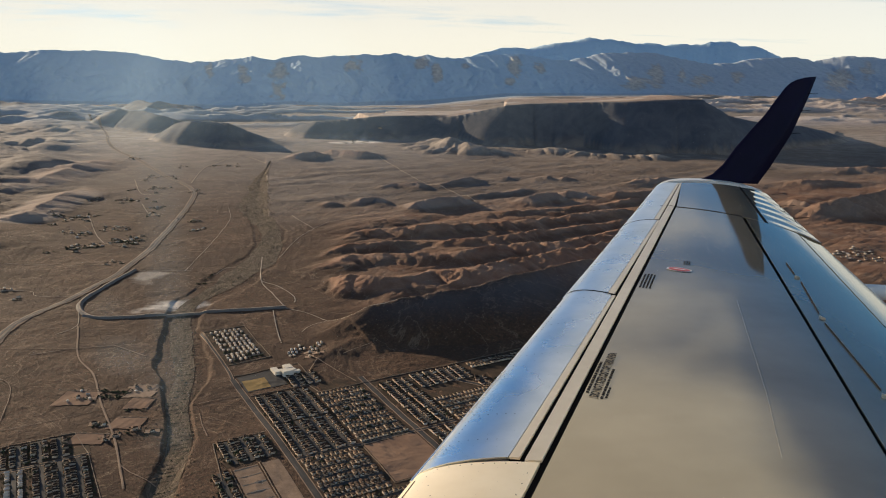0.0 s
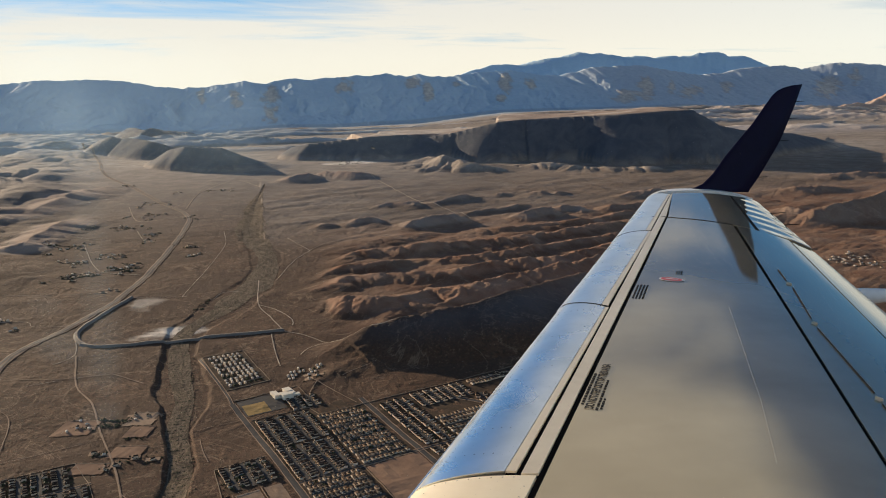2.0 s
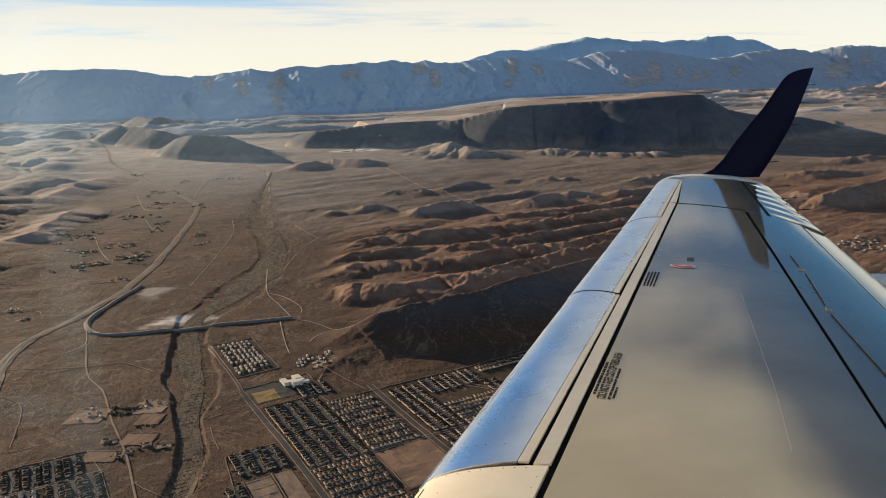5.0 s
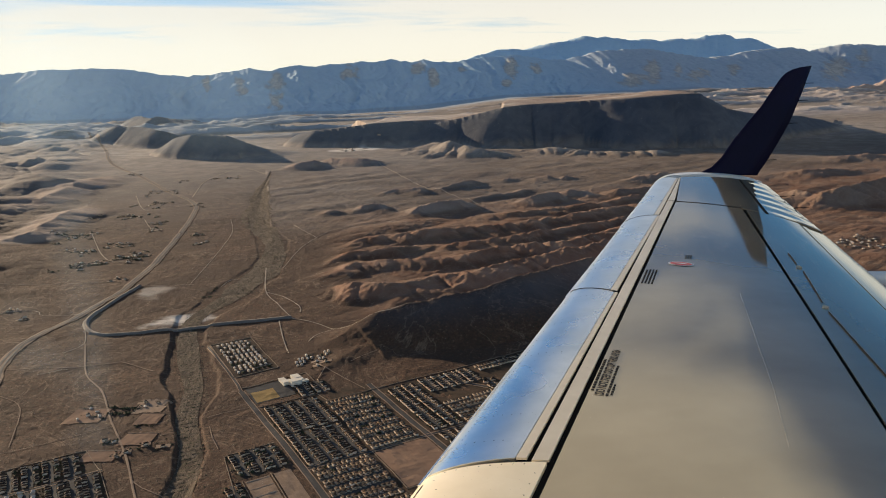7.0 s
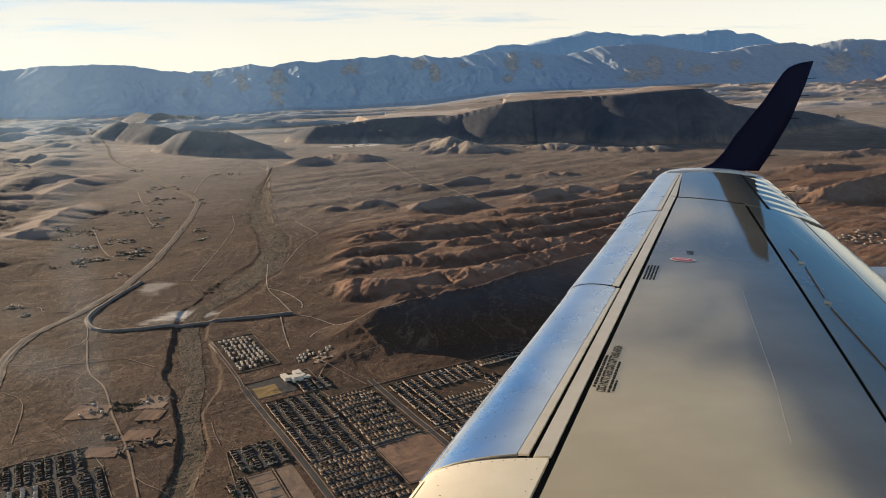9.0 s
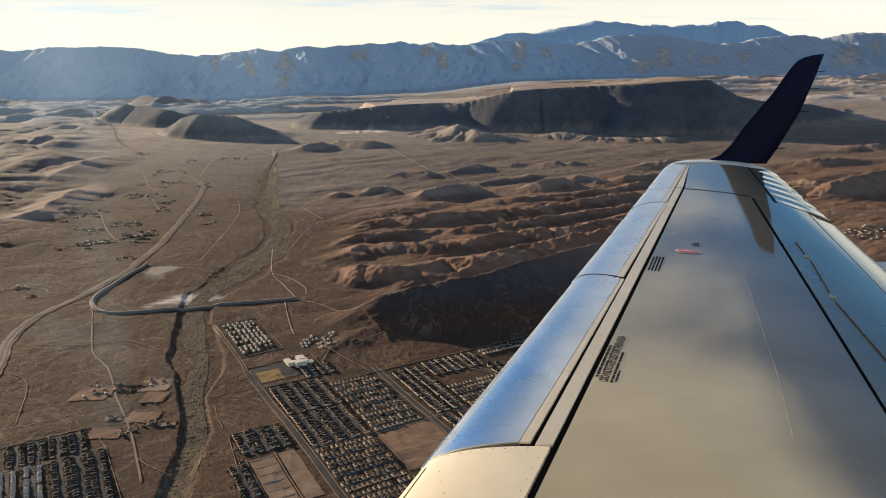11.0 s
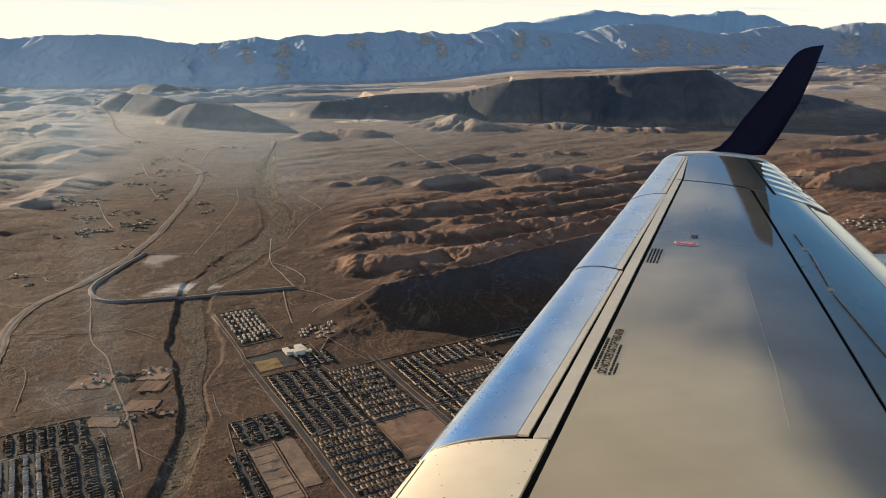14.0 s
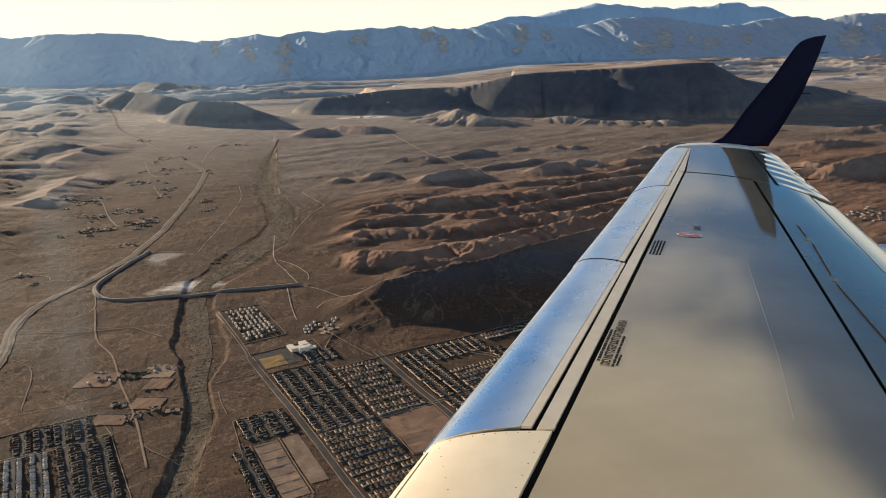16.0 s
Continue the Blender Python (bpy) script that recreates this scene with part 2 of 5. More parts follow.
BADLAND_ROWS = [
    ([(3.27, 38.56, 0.04), (4.53, 39.92, 0.36), (5.82, 40.04, 0.36), (7.27, 40.12, 0.36), (9.08, 40.38, 0.36), (10.94, 40.65, 0.36), (12.82, 40.78, 0.36), (14.96, 41.53, 0.36), (17.29, 42.48, 0.36), (20.4, 44.11, 0.27)], 1.25, 0.9, 0.85),
    ([(6.83, 37.84, 0.04), (8.1, 37.34, 0.27), (9.22, 37.44, 0.31), (11.21, 37.52, 0.36), (13.19, 38.26, 0.36), (15.55, 38.94, 0.36), (18.24, 40.11, 0.36)], 1.0, 0.9, 0.85),
    ([(12.07, 44.8, 0.04), (13.27, 44.3, 0.18), (14.64, 44.41, 0.26), (16.87, 44.87, 0.27), (19.21, 45.44, 0.27), (22.22, 47.23, 0.27)], 1.0, 0.8, 0.85),
]
NEAR_ROWS = [
    ([(1.48, 33.18, 0.04), (3.03, 34.73, 0.31), (4.02, 34.79, 0.36), (5.46, 34.52, 0.36), (6.9, 34.2, 0.42), (8.37, 34.04, 0.42), (9.86, 34.77, 0.45), (11.52, 35.01, 0.51), (13.07, 34.8, 0.55), (15.4, 36.42, 0.55), (18.38, 38.38, 0.36)], 1.5, 1.0, 0.75),
    ([(1.86, 35.43, 0.07), (3.5, 36.85, 0.33), (5.1, 37.14, 0.26), (6.81, 37.77, 0.07)], 0.75, 0.8, 0.75),
    ([(1.93, 31.58, 0.04), (2.47, 31.34, 0.27), (3.31, 30.92, 0.42), (4.54, 30.34, 0.42), (5.52, 30.33, 0.36), (6.2, 30.91, 0.45), (7.58, 30.92, 0.55), (8.61, 31.25, 0.64), (10.04, 32.02, 0.73), (11.16, 32.4, 0.73), (12.66, 33.03, 0.73), (14.99, 34.16, 0.64), (18.51, 36.77, 0.36)], 1.88, 1.0, 0.75),
]
VALLEY_HILLS = [
    ([(4.63, 76.54, 0.05), (5.72, 76.73, 0.6), (8.38, 74.89, 0.6), (10.2, 75.87, 0.1)], 2.6, 2.2, 0.25),
    ([(1.21, 72.67, 0.05), (2.49, 73.34, 0.6), (4.06, 74.99, 0.6), (4.97, 74.03, 0.1)], 2.6, 2.2, 0.25),
    ([(7.7, 54.75, 0.05), (8.91, 55.41, 0.35), (10.13, 54.81, 0.4), (10.43, 53.64, 0.05)], 1.1, 1.2, 0.3),
    ([(4.7, 48.73, 0.05), (5.56, 49.54, 0.45), (6.25, 49.49, 0.45), (6.8, 47.72, 0.05)], 1.3, 1.2, 0.3),
    ([(2.92, 48.6, 0.05), (3.82, 49.21, 0.3), (4.7, 48.73, 0.05)], 1.0, 1.0, 0.3),
    ([(7.71, 46.37, 0.05), (8.76, 47.07, 0.5), (10.28, 47.79, 0.6), (11.36, 47.92, 0.55), (12.25, 47.47, 0.05)], 1.5, 1.5, 0.25),
    ([(11.3, 55.17, 0.05), (12.68, 55.93, 0.3), (14.12, 56.77, 0.35), (15.95, 58.3, 0.05)], 1.1, 1.2, 0.3),
]
FAR_HILLS = [
    ([(16.65, 58.33, 0.05), (17.62, 58.65, 0.25), (18.8, 59.06, 0.05)], 0.9, 1.0, 0.4),
    ([(18.77, 57.09, 0.05), (19.6, 57.98, 0.35), (20.17, 57.73, 0.35), (20.38, 56.71, 0.05)], 1.1, 1.1, 0.4),
    ([(20.85, 56.83, 0.05), (21.7, 57.46, 0.3), (22.64, 58.05, 0.05)], 0.9, 1.0, 0.4),
    ([(14.25, 47.55, 0.05), (15.33, 47.55, 0.4), (16.7, 48.36, 0.55), (17.73, 48.33, 0.6), (18.47, 49.11, 0.05)], 1.4, 1.5, 0.3),
    ([(18.15, 48.28, 0.05), (18.96, 49.4, 0.45), (19.75, 49.07, 0.45), (19.63, 47.68, 0.05)], 1.4, 1.3, 0.3),
    ([(20.97, 49.59, 0.05), (21.9, 49.06, 0.4), (23.53, 49.18, 0.4), (26.74, 51.54, 0.05)], 1.4, 1.4, 0.3),
    ([(11.92, 50.31, 0.05), (14.01, 50.46, 0.3), (15.92, 51.12, 0.35), (17.63, 53.38, 0.05)], 1.0, 1.2, 0.3),
    ([(24.23, 53.8, 0.05), (25.8, 54.4, 0.45), (27.29, 54.33, 0.5), (30.87, 56.85, 0.05)], 1.6, 1.5, 0.3),
]
SIDE_HILLS = [
    ([(29.93, 43.21, 0.1), (30.06, 41.81, 0.5), (30.74, 41.02, 0.9), (32.21, 41.05, 1.2), (34.65, 41.77, 1.4), (39.23, 43.44, 1.4), (48.76, 48.86, 0.6)], 2.4, 2.0, 0.45),
    ([(35.17, 52.19, 0.05), (37.66, 52.21, 0.4), (39.92, 52.16, 0.45), (42.68, 52.94, 0.05)], 1.6, 1.5, 0.4),
    ([(29.9, 44.01, 0.05), (31.03, 44.0, 0.5), (31.52, 43.07, 0.5), (32.09, 42.79, 0.1)], 1.4, 1.3, 0.5),
    ([(43.25, 58.57, 0.05), (46.48, 59.43, 0.4), (49.69, 58.77, 0.4), (54.64, 59.4, 0.1)], 1.8, 1.8, 0.4),
    ([(-16.27, 55.21, 0.1), (-15.19, 60.46, 0.5), (-14.42, 67.5, 0.6), (-12.92, 75.73, 0.1)], 3.0, 3.0, 0.3),
    ([(-14.91, 44.61, 0.1), (-12.87, 47.09, 0.5), (-12.14, 52.91, 0.5), (-11.86, 57.98, 0.1)], 2.6, 2.6, 0.35),
]
DARK_HILLS = [
    ([(-11.45, 101.58, 0.02), (-9.22, 94.31, 1.65), (-6.87, 89.85, 2.39), (-3.66, 87.74, 2.34), (-1.93, 88.0, 1.44), (-0.11, 87.1, 0.5), (2.08, 85.46, 0.02)], 2.6, 5, 0.12),
    ([(-25.93, 143.09, 0.04), (-20.58, 122.16, 1.77), (-16.1, 114.37, 2.45), (-12.08, 109.41, 2.14)], 3.2, 6, 0.12),
    ([(-33.66, 220.58, 0.33), (-23.27, 178.1, 2.16), (-16.4, 169.43, 2.06), (-14.54, 184.85, 0.49)], 4.5, 8, 0.12),
    ([(-57.35, 194.83, 0.4), (-50.82, 187.48, 1.08), (-45.62, 181.44, 0.15)], 4, 6, 0.15),
    ([(-34.52, 143.44, 0.04), (-30.13, 137.14, 0.71), (-26.06, 136.94, 0.2)], 3.5, 5, 0.2),
    ([(-2.32, 149.07, 0.06), (0.56, 138.56, 0.86), (2.36, 140.76, 0.04)], 3.5, 5, 0.2),
]
MESA = [(18.5, 92.2, 2.2), (21.6, 89.6, 2.9), (25.63, 86.2, 3.95), (29.28, 86.29, 4.18), (31.77, 84.29, 4.35), (36.04, 79.46, 4.71), (39.75, 76.93, 5.0), (42.63, 75.45, 5.11), (43.97, 75.39, 4.34), (46.19, 76.13, 3.45), (50.49, 77.83, 2.76), (59.75, 83.29, 1.82), (68.33, 91.29, 0.2)]
SHOULDER = [(2.29, 103.52, 0.02), (4.32, 101.07, 1.22), (6.1, 96.83, 1.74), (8.56, 95.12, 1.97), (12.15, 92.64, 2.43), (16.03, 92.79, 2.58), (20.19, 93.84, 2.58), (24.6, 92.68, 2.76)]
FAN = [(16.9, 89.33, 0.14), (17.89, 84.79, 0.84), (18.27, 79.75, 1.28), (19.64, 76.28, 0.89), (22.02, 77.84, 0.51), (24.11, 79.1, 0.07)]
FAN_LOW = [(25.14, 79.55, 0.03), (26.48, 76.51, 0.52), (28.43, 75.52, 0.64), (29.61, 72.72, 0.47), (32.39, 71.33, 0.32), (35.11, 69.98, 0.45)]
LIT_CRAGS = [(-15.9, 6.11, 1.5, 2.2), (-5.8, 4.94, 1.7, 3.3), (5.5, 5.98, 2.6, 4.1), (4.8, 0.25, 1.7, 2.6), (28.7, 7.93, 2.6, 2.6), (50.8, 9.29, 2.9, 2.2), (55.4, 7.01, 1.8, 3.3), (64.9, 8.19, 1.5, 1.1), (82.2, 8.46, 2.2, 4.1), (80.8, 3.72, 1.7, 1.5), (91.1, 7.85, 2.2, 1.8), (125.7, 2.75, 4.1, 2.2), (133.0, 6.73, 2.6, 4.4), (142.6, 6.09, 1.8, 1.8), (150.2, 4.34, 3.7, 1.8), (164.3, 5.5, 2.2, 1.8), (205.3, 4.8, 4.8, 3.7), (216.8, 8.13, 2.6, 2.6)]


def plain(y):
    return np.interp(y, [0, 15, 25, 50, 90, 150, 280, 420], [-8.12, -7.9, -7.56, -6.70, -5.30, -4.5, -4.3, -2.0])


def wash_depth(x, y):
    """How far inside the dry wash a place lies, 0 to 1, with ragged banks."""
    d, t = along(x, y, WASH)
    w = np.interp(t, range(len(WASH_W)), WASH_W) * (0.75 + 0.5 * fbm(x * 1.3, y * 0.9, 3, 201))
    return 1 - step(0.82, 1.0, np.abs(d) / w)


def crest_hill(rise, px, py, crest, near, far, rib, seed, flat=1.1, plateau=0.0, deep=0.25, sway=0.0):
    """Raises a ridge along a crest line, its flanks cut into spurs; returns where it lies and how high it stands there."""
    reach = max(near, far) * 1.6 + 1.0
    xs, ys = [c[0] for c in crest], [c[1] for c in crest]
    s = (px > min(xs) - reach) & (px < max(xs) + reach) & (py > min(ys) - reach) & (py < max(ys) + max(reach, plateau))
    x, y = px[s], py[s]
    wob, big = 0.42 / rib, rib * 0.9
    x, y = x + wob * (fbm(x * big, y * big, 3, seed + 1, 0.4) - 0.5), y + wob * (fbm(x * big, y * big, 3, seed + 2, 0.4) - 0.5)
    d, t = along(x, y, [c[:2] for c in crest])
    n = range(len(crest))
    arc = np.interp(t, n, np.concatenate([[0], np.cumsum(np.hypot(np.diff(xs), np.diff(ys)))]))
    high = np.interp(t, n, [c[2] for c in crest])
    spur = fbm(arc * rib + 0.22 * rib * d, d * 0.30 * rib, 3, seed, 0.40, "round")
    d = d + sway * (spur - 0.36)
    k = np.where(d < 0, near, far)
    u = np.clip(1 - np.abs(d) / (k * (0.62 + 0.85 * spur)), 0, 1)
    shape = u ** flat * (1.0 - deep * (1 - np.minimum(spur * 1.6, 1)))
    if plateau:
        shape = np.where(d < 0, shape, (1 + 0.05 * step(0, 9, d)) * (1 - step(0.45, 1.0, d / plateau)))
    rise[s] = np.maximum(rise[s], high * shape)
    return s, high * shape, d


def terrain(px, py):
    """Height of the land in plan units over the eye, and how far it takes haze-tinted limestone, red sandstone, pale
    ground and the dark of rock and painted shade.
    """
    shp = px.shape
    px, py = px.ravel().astype(np.float64), py.ravel().astype(np.float64)
    base = plain(np.where(py > 0, py, 0))
    base = base + (np.interp(px, FOOT_X, FOOT_Z) - plain(232.0)) * step(112, 232, py)
    pz = base + 0.10 * (fbm(px * 0.25, py * 0.25, 4, 3) - 0.5) + 0.03 * (fbm(px * 1.1, py * 1.1, 3, 8) - 0.5)
    near = (py > 8) & (py < 62) & (px < 30) & (px > -40)
    x, y = px[near], py[near]
    # small gullies that run down to the wash
    bend = 0.5 * fbm(x * 0.6, y * 0.6, 3, 17)
    pz[near] += 0.035 * (fbm(x * 0.55, y * 0.8, 4, 15, 0.5, "round") - 0.35) + 0.022 * (fbm(x * 2.6 + bend * 2, y * 1.7 + bend * 3, 4, 19, 0.5, True) - 0.5)
    hazed_rock, red, pale, dark, rise = (np.zeros_like(pz) for _ in range(5))

    # badlands between the wash and the mesa, low hills behind them
    seed = 400
    for crest, a, b, rib in BADLAND_ROWS + NEAR_ROWS:
        s, h, d = crest_hill(rise, px, py, crest, a, b, rib, seed, 1.1, 0.0, 0.45, 0.5 * a)
        red[s] = np.maximum(red[s], 0.45 * step(0.02, 0.2, h))
        seed += 7
    for crest, a, b, rib in VALLEY_HILLS + FAR_HILLS + SIDE_HILLS:
        bold = a > 2 and crest[0][0] > 20
        s, h, d = crest_hill(rise, px, py, crest, a, b, rib, seed, 1.25, 0.0, 0.35 if bold else 0.25, 1.0 if bold else 0.0)
        red[s] = np.maximum(red[s], 0.30 * step(0.02, 0.3, h))
        pale[s] = np.maximum(pale[s], (0.08 if crest[0][0] > 20 else 0.20) * step(0.03, 0.2, h))
        seed += 7
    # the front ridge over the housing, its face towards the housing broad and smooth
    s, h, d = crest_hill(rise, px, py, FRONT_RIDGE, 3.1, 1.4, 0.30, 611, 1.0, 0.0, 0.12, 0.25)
    # shade of the ridge's near face, put into the colour
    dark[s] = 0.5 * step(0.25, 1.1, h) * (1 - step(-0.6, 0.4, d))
    crest_hill(rise, px, py, FRONT_TOE, 1.3, 1.5, 0.4, 631, 1.3)
    # fine spurs over all of them, and rolling ground between
    s = (px > 0) & (px < 90) & (py > 22) & (py < 92)
    x, y = px[s], py[s]
    a, b = x * 0.90 + y * 0.43, -x * 0.43 + y * 0.90
    fine = fbm(a * 1.3, b * 2.2, 5, 35, 0.55, "round")
    band = step(1.0, 5.0, x - 0.03 * (y - 25)) * step(25.5, 29.0, y) * (1 - step(40, 50, y - 0.25 * x))
    roll = fbm(a * 0.20, b * 0.55, 5, 31, 0.42, "round")
    rise[s] = rise[s] + np.minimum(rise[s], 0.35) * 0.30 * (fine - 0.4) + 0.22 * band * np.maximum(roll - 0.1, 0) + 0.05 * band * fine
    far = step(40, 48, y - 0.25 * x) * (1 - step(66, 80, y))
    rise[s] += far * (0.18 * np.maximum(fbm(a * 0.12, b * 0.40, 5, 44, 0.42, "round") - 0.25, 0) + 0.05 * fine)
    red[s] = np.maximum(red[s], np.clip(band, 0, 1) * (0.10 + 0.30 * fbm(x * 0.3, y * 0.4, 4, 39)))
    pale[s] = np.maximum(pale[s], far * (0.05 + 0.20 * fbm(x * 0.2, y * 0.3, 4, 37)))

    # smooth foothills on the nose side of the valley
    s = (px < -7) & (px > -95) & (py > 24) & (py < 190)
    x, y = px[s], py[s]
    edge = 3 * (fbm(x * 0.12, y * 0.12, 3, 5) - 0.5)
    wob = 1.2 * (fbm(x * 0.10, y * 0.10, 3, 52) - 0.5)
    a, b = x * 0.75 - y * 0.66, x * 0.66 + y * 0.75
    left = fbm(a * 0.15 + wob, b * 0.17 + wob, 5, 57, 0.42, "round")
    m3 = step(-8.6, -15.5, x + 0.10 * (y - 40) + edge) * step(30, 44, y + edge) * (1 - step(95, 150, y))
    rise[s] = np.maximum(rise[s], 1.15 * m3 * left)

    # dark hills by the highway's upper end
    for crest, a, b, rib in DARK_HILLS:
        s, h, d = crest_hill(rise, px, py, crest, a, b, rib, seed, 0.9, 0.0, 0.12)
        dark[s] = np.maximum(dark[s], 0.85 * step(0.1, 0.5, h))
        seed += 7
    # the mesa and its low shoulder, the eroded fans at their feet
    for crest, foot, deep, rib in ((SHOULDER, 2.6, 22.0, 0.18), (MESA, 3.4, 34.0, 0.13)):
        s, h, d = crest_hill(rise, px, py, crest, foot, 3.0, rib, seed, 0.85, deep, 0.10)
        # only the near faces darken: their shade is painted in
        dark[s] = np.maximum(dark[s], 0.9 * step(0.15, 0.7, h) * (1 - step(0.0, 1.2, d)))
        pale[s] = np.maximum(pale[s], 0.55 * step(0.5, 1.5, h) * step(1.0, 4.0, d) * step(0.35, 0.6, fbm(px[s] * 0.12, py[s] * 0.2, 4, 97)))
        red[s] = np.maximum(red[s], 0.35 * step(0.5, 1.5, h) * step(0.5, 3.0, d))
        seed += 7
    for crest, a, b, rib in ((FAN, 4.2, 4.0, 0.8), (FAN_LOW, 2.6, 2.6, 0.9)):
        s, h, d = crest_hill(rise, px, py, crest, a, b, rib, seed, 1.2, 0.0, 0.6, 0.8)
        pale[s] = np.maximum(pale[s], 0.35 * step(0.04, 0.3, h))
        dark[s] *= 1 - 0.9 * step(0.05, 0.3, h) * (rise[s] <= h + 0.02)
        seed += 7
    pz += rise

    # broken ground and pale rims beyond the mesa
    s = (py > 100) & (py < 242)
    x, y = px[s], py[s]
    rough = fbm(x * 0.045, y * 0.07, 6, 103, 0.5, True)
    m4 = step(104, 128, y) * (1 - step(190, 240, y))
    pz[s] += 3.0 * m4 * np.maximum(rough - 0.45, 0) * (0.5 + 0.5 * step(20, 70, np.abs(x - 50)))
    hazed_rock[s] = np.maximum(hazed_rock[s], 0.5 * m4 * step(0.46, 0.62, rough) * (1 - step(90, 150, x)))
    pale[s] = np.maximum(pale[s], m4 * step(0.55, 0.70, rough) * 0.55 * step(0, 30, x))
    red[s] = np.maximum(red[s], 0.5 * m4 * step(0.4, 0.7, rough) * step(20, 60, x))

    # the ranges
    s = py > 200
    x, y = px[s], py[s]
    ground_level = np.interp(x, FOOT_X, FOOT_Z)
    foot = 12 * (fbm(x * 0.035, y * 0 + 3, 3, 110) - 0.5)
    warp = 5 * (fbm(x * 0.05, y * 0.05, 4, 111) - 0.5)
    crest = np.interp(x, CREST_X, CREST_Z) + 1.3 * (fbm(x * 0.30, x * 0 + 1.5, 4, 117, 0.6) - 0.5)
    rise = np.clip((y - 236 - foot) / (47 - foot), 0, 1)
    spur = fbm(x * 0.075 + 0.35 * warp, y * 0.030 + 0.1 * warp, 6, 113, 0.55, "round")
    crack = fbm(x * 0.22 + 0.6 * warp, y * 0.10, 5, 115, 0.58, True)
    body = rise ** 1.25
    cut = np.sqrt(rise) * (1 - rise) ** 0.75
    shape = np.clip(body + cut * ((0.85 - 0.6 * step(70, 115, x) + 0.4 * step(170, 200, x)) * (spur - 0.36) + 0.14 * (crack - 0.35)), 0, 1.0)
    front = (crest - ground_level) * shape * (1 - 0.7 * step(285, 312, y))
    z = np.maximum(pz[s], ground_level - 0.1 + front)
    fcrest = np.interp(x, FAR_X, FAR_Z, left=0.5, right=0.5) + 1.2 * (fbm(x * 0.22, x * 0 + 7.5, 4, 121, 0.6) - 0.5)
    frise = np.clip((y - 290) / 42, 0, 1)
    fspur = fbm(x * 0.05 + 0.3 * warp, y * 0.03, 6, 127, 0.55, "round")
    far = (fcrest + 8) * np.clip(frise ** 1.1 + 0.9 * (fspur - 0.36) * frise ** 0.5 * (1 - frise) ** 0.8, 0, 1.0) * (1 - 0.6 * step(334, 360, y))
    z = np.where(y > 290, np.maximum(z, -8 + far), z)
    redw = np.zeros_like(z)
    for hx, hy, rx, ry, h in ((206, 226, 22, 8, 5.5), (178, 222, 14, 5, 2.2), (246, 220, 24, 10, 7.0), (150, 218, 14, 4, 1.2)):
        q = np.hypot((x - hx) / rx, (y - hy) / ry) + 0.6 * (fbm(x * 0.05, y * 0.09, 4, 131) - 0.5)
        w = 1 - step(0.3, 1.0, q)
        z = z + h * w * (0.25 + 0.9 * fbm(x * 0.12, y * 0.16, 6, 137, 0.55, True))
        redw = np.maximum(redw, np.sqrt(w))
    # the haze-tinted rock colour runs down over the foot of the ranges
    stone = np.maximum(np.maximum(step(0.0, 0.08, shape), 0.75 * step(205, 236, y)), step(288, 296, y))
    # pale sandstone crags on the front range, their sunlit look put into the colour
    lit_crag = np.zeros_like(z)
    tatter = 1.7 * (fbm(x * 0.5, z * 0.6, 5, 139, 0.62) - 0.5)
    for hx, hz, rx, rz in LIT_CRAGS:
        q = np.hypot((x - hx * y / 268) / (rx * 1.3), (z - hz * y / 268) / (rz * 1.2))
        lit_crag = np.maximum(lit_crag, 1 - step(0.3, 1.0, q + tatter))
    lit_crag = lit_crag * stone * (y < 284)
    pz[s], hazed_rock[s] = z, stone * (1 - redw) * (1 - 0.6 * lit_crag)
    red[s], pale[s] = np.clip(redw + 0.12 * lit_crag + 0.22 * stone * step(90, 130, x) * (y < 286), 0, 1), np.maximum(pale[s] * (1 - stone), 0.75 * lit_crag)

    # the plain pales with distance, haze put into its ground colour
    s = (py > 50) & (py < 250)
    x, y = px[s], py[s]
    pale[s] = np.maximum(pale[s], 0.34 * step(40, 100, y) * (0.5 + fbm(x * 0.06, y * 0.06, 4, 171)) * (1 - hazed_rock[s]) * (1 - dark[s]))

    # a little blue haze painted into the valley floor, growing with distance
    s = (py > 34) & (py < 200) & (px < 25)
    hazed_rock[s] = np.maximum(hazed_rock[s], 0.07 * step(36, 80, py[s]) * (1 - step(10, 25, px[s])))

    # quarry floor, sand behind the dam, the dry wash
    s = (px > -9) & (px < 18) & (py > 8) & (py < 100)
    x, y = px[s], py[s]
    quarry = 1 - step(0.6, 1.0, np.hypot((x - 9.6) / 3.4, (y - 88.6) / 2.2) + 0.8 * (fbm(x * 0.7, y * 0.7, 3, 149) - 0.5))
    bar = 1 - step(0.35, 1.0, np.hypot((x + 3.55 - 0.55 * (y - 29.0)) / 1.3, (y - 29.4) / 1.1) + 1.5 * (fbm(x * 0.8, y * 1.6, 5, 151, 0.6) - 0.5))
    silt = 0.5 * (1 - step(0.35, 1.0, np.hypot((x + 4.7) / 0.8, (y - 33.5) / 1.1) + 1.2 * (fbm(x, y, 4, 153, 0.6) - 0.5)))
    pale[s] = np.maximum(pale[s], np.maximum(np.maximum(quarry, silt), 0.95 * bar))
    pz[s] -= 0.07 * wash_depth(x, y) * (1 - 0.6 * step(27, 31, y))
    return tuple(v.reshape(shp) for v in (pz, hazed_rock, red, pale, dark))


def ground_z(x, y):
    """World height of the land at a world place."""
    z = terrain(np.atleast_1d(np.asarray(x, float)) / U, np.atleast_1d(np.asarray(y, float)) / U)[0]
    return z * U + ZC


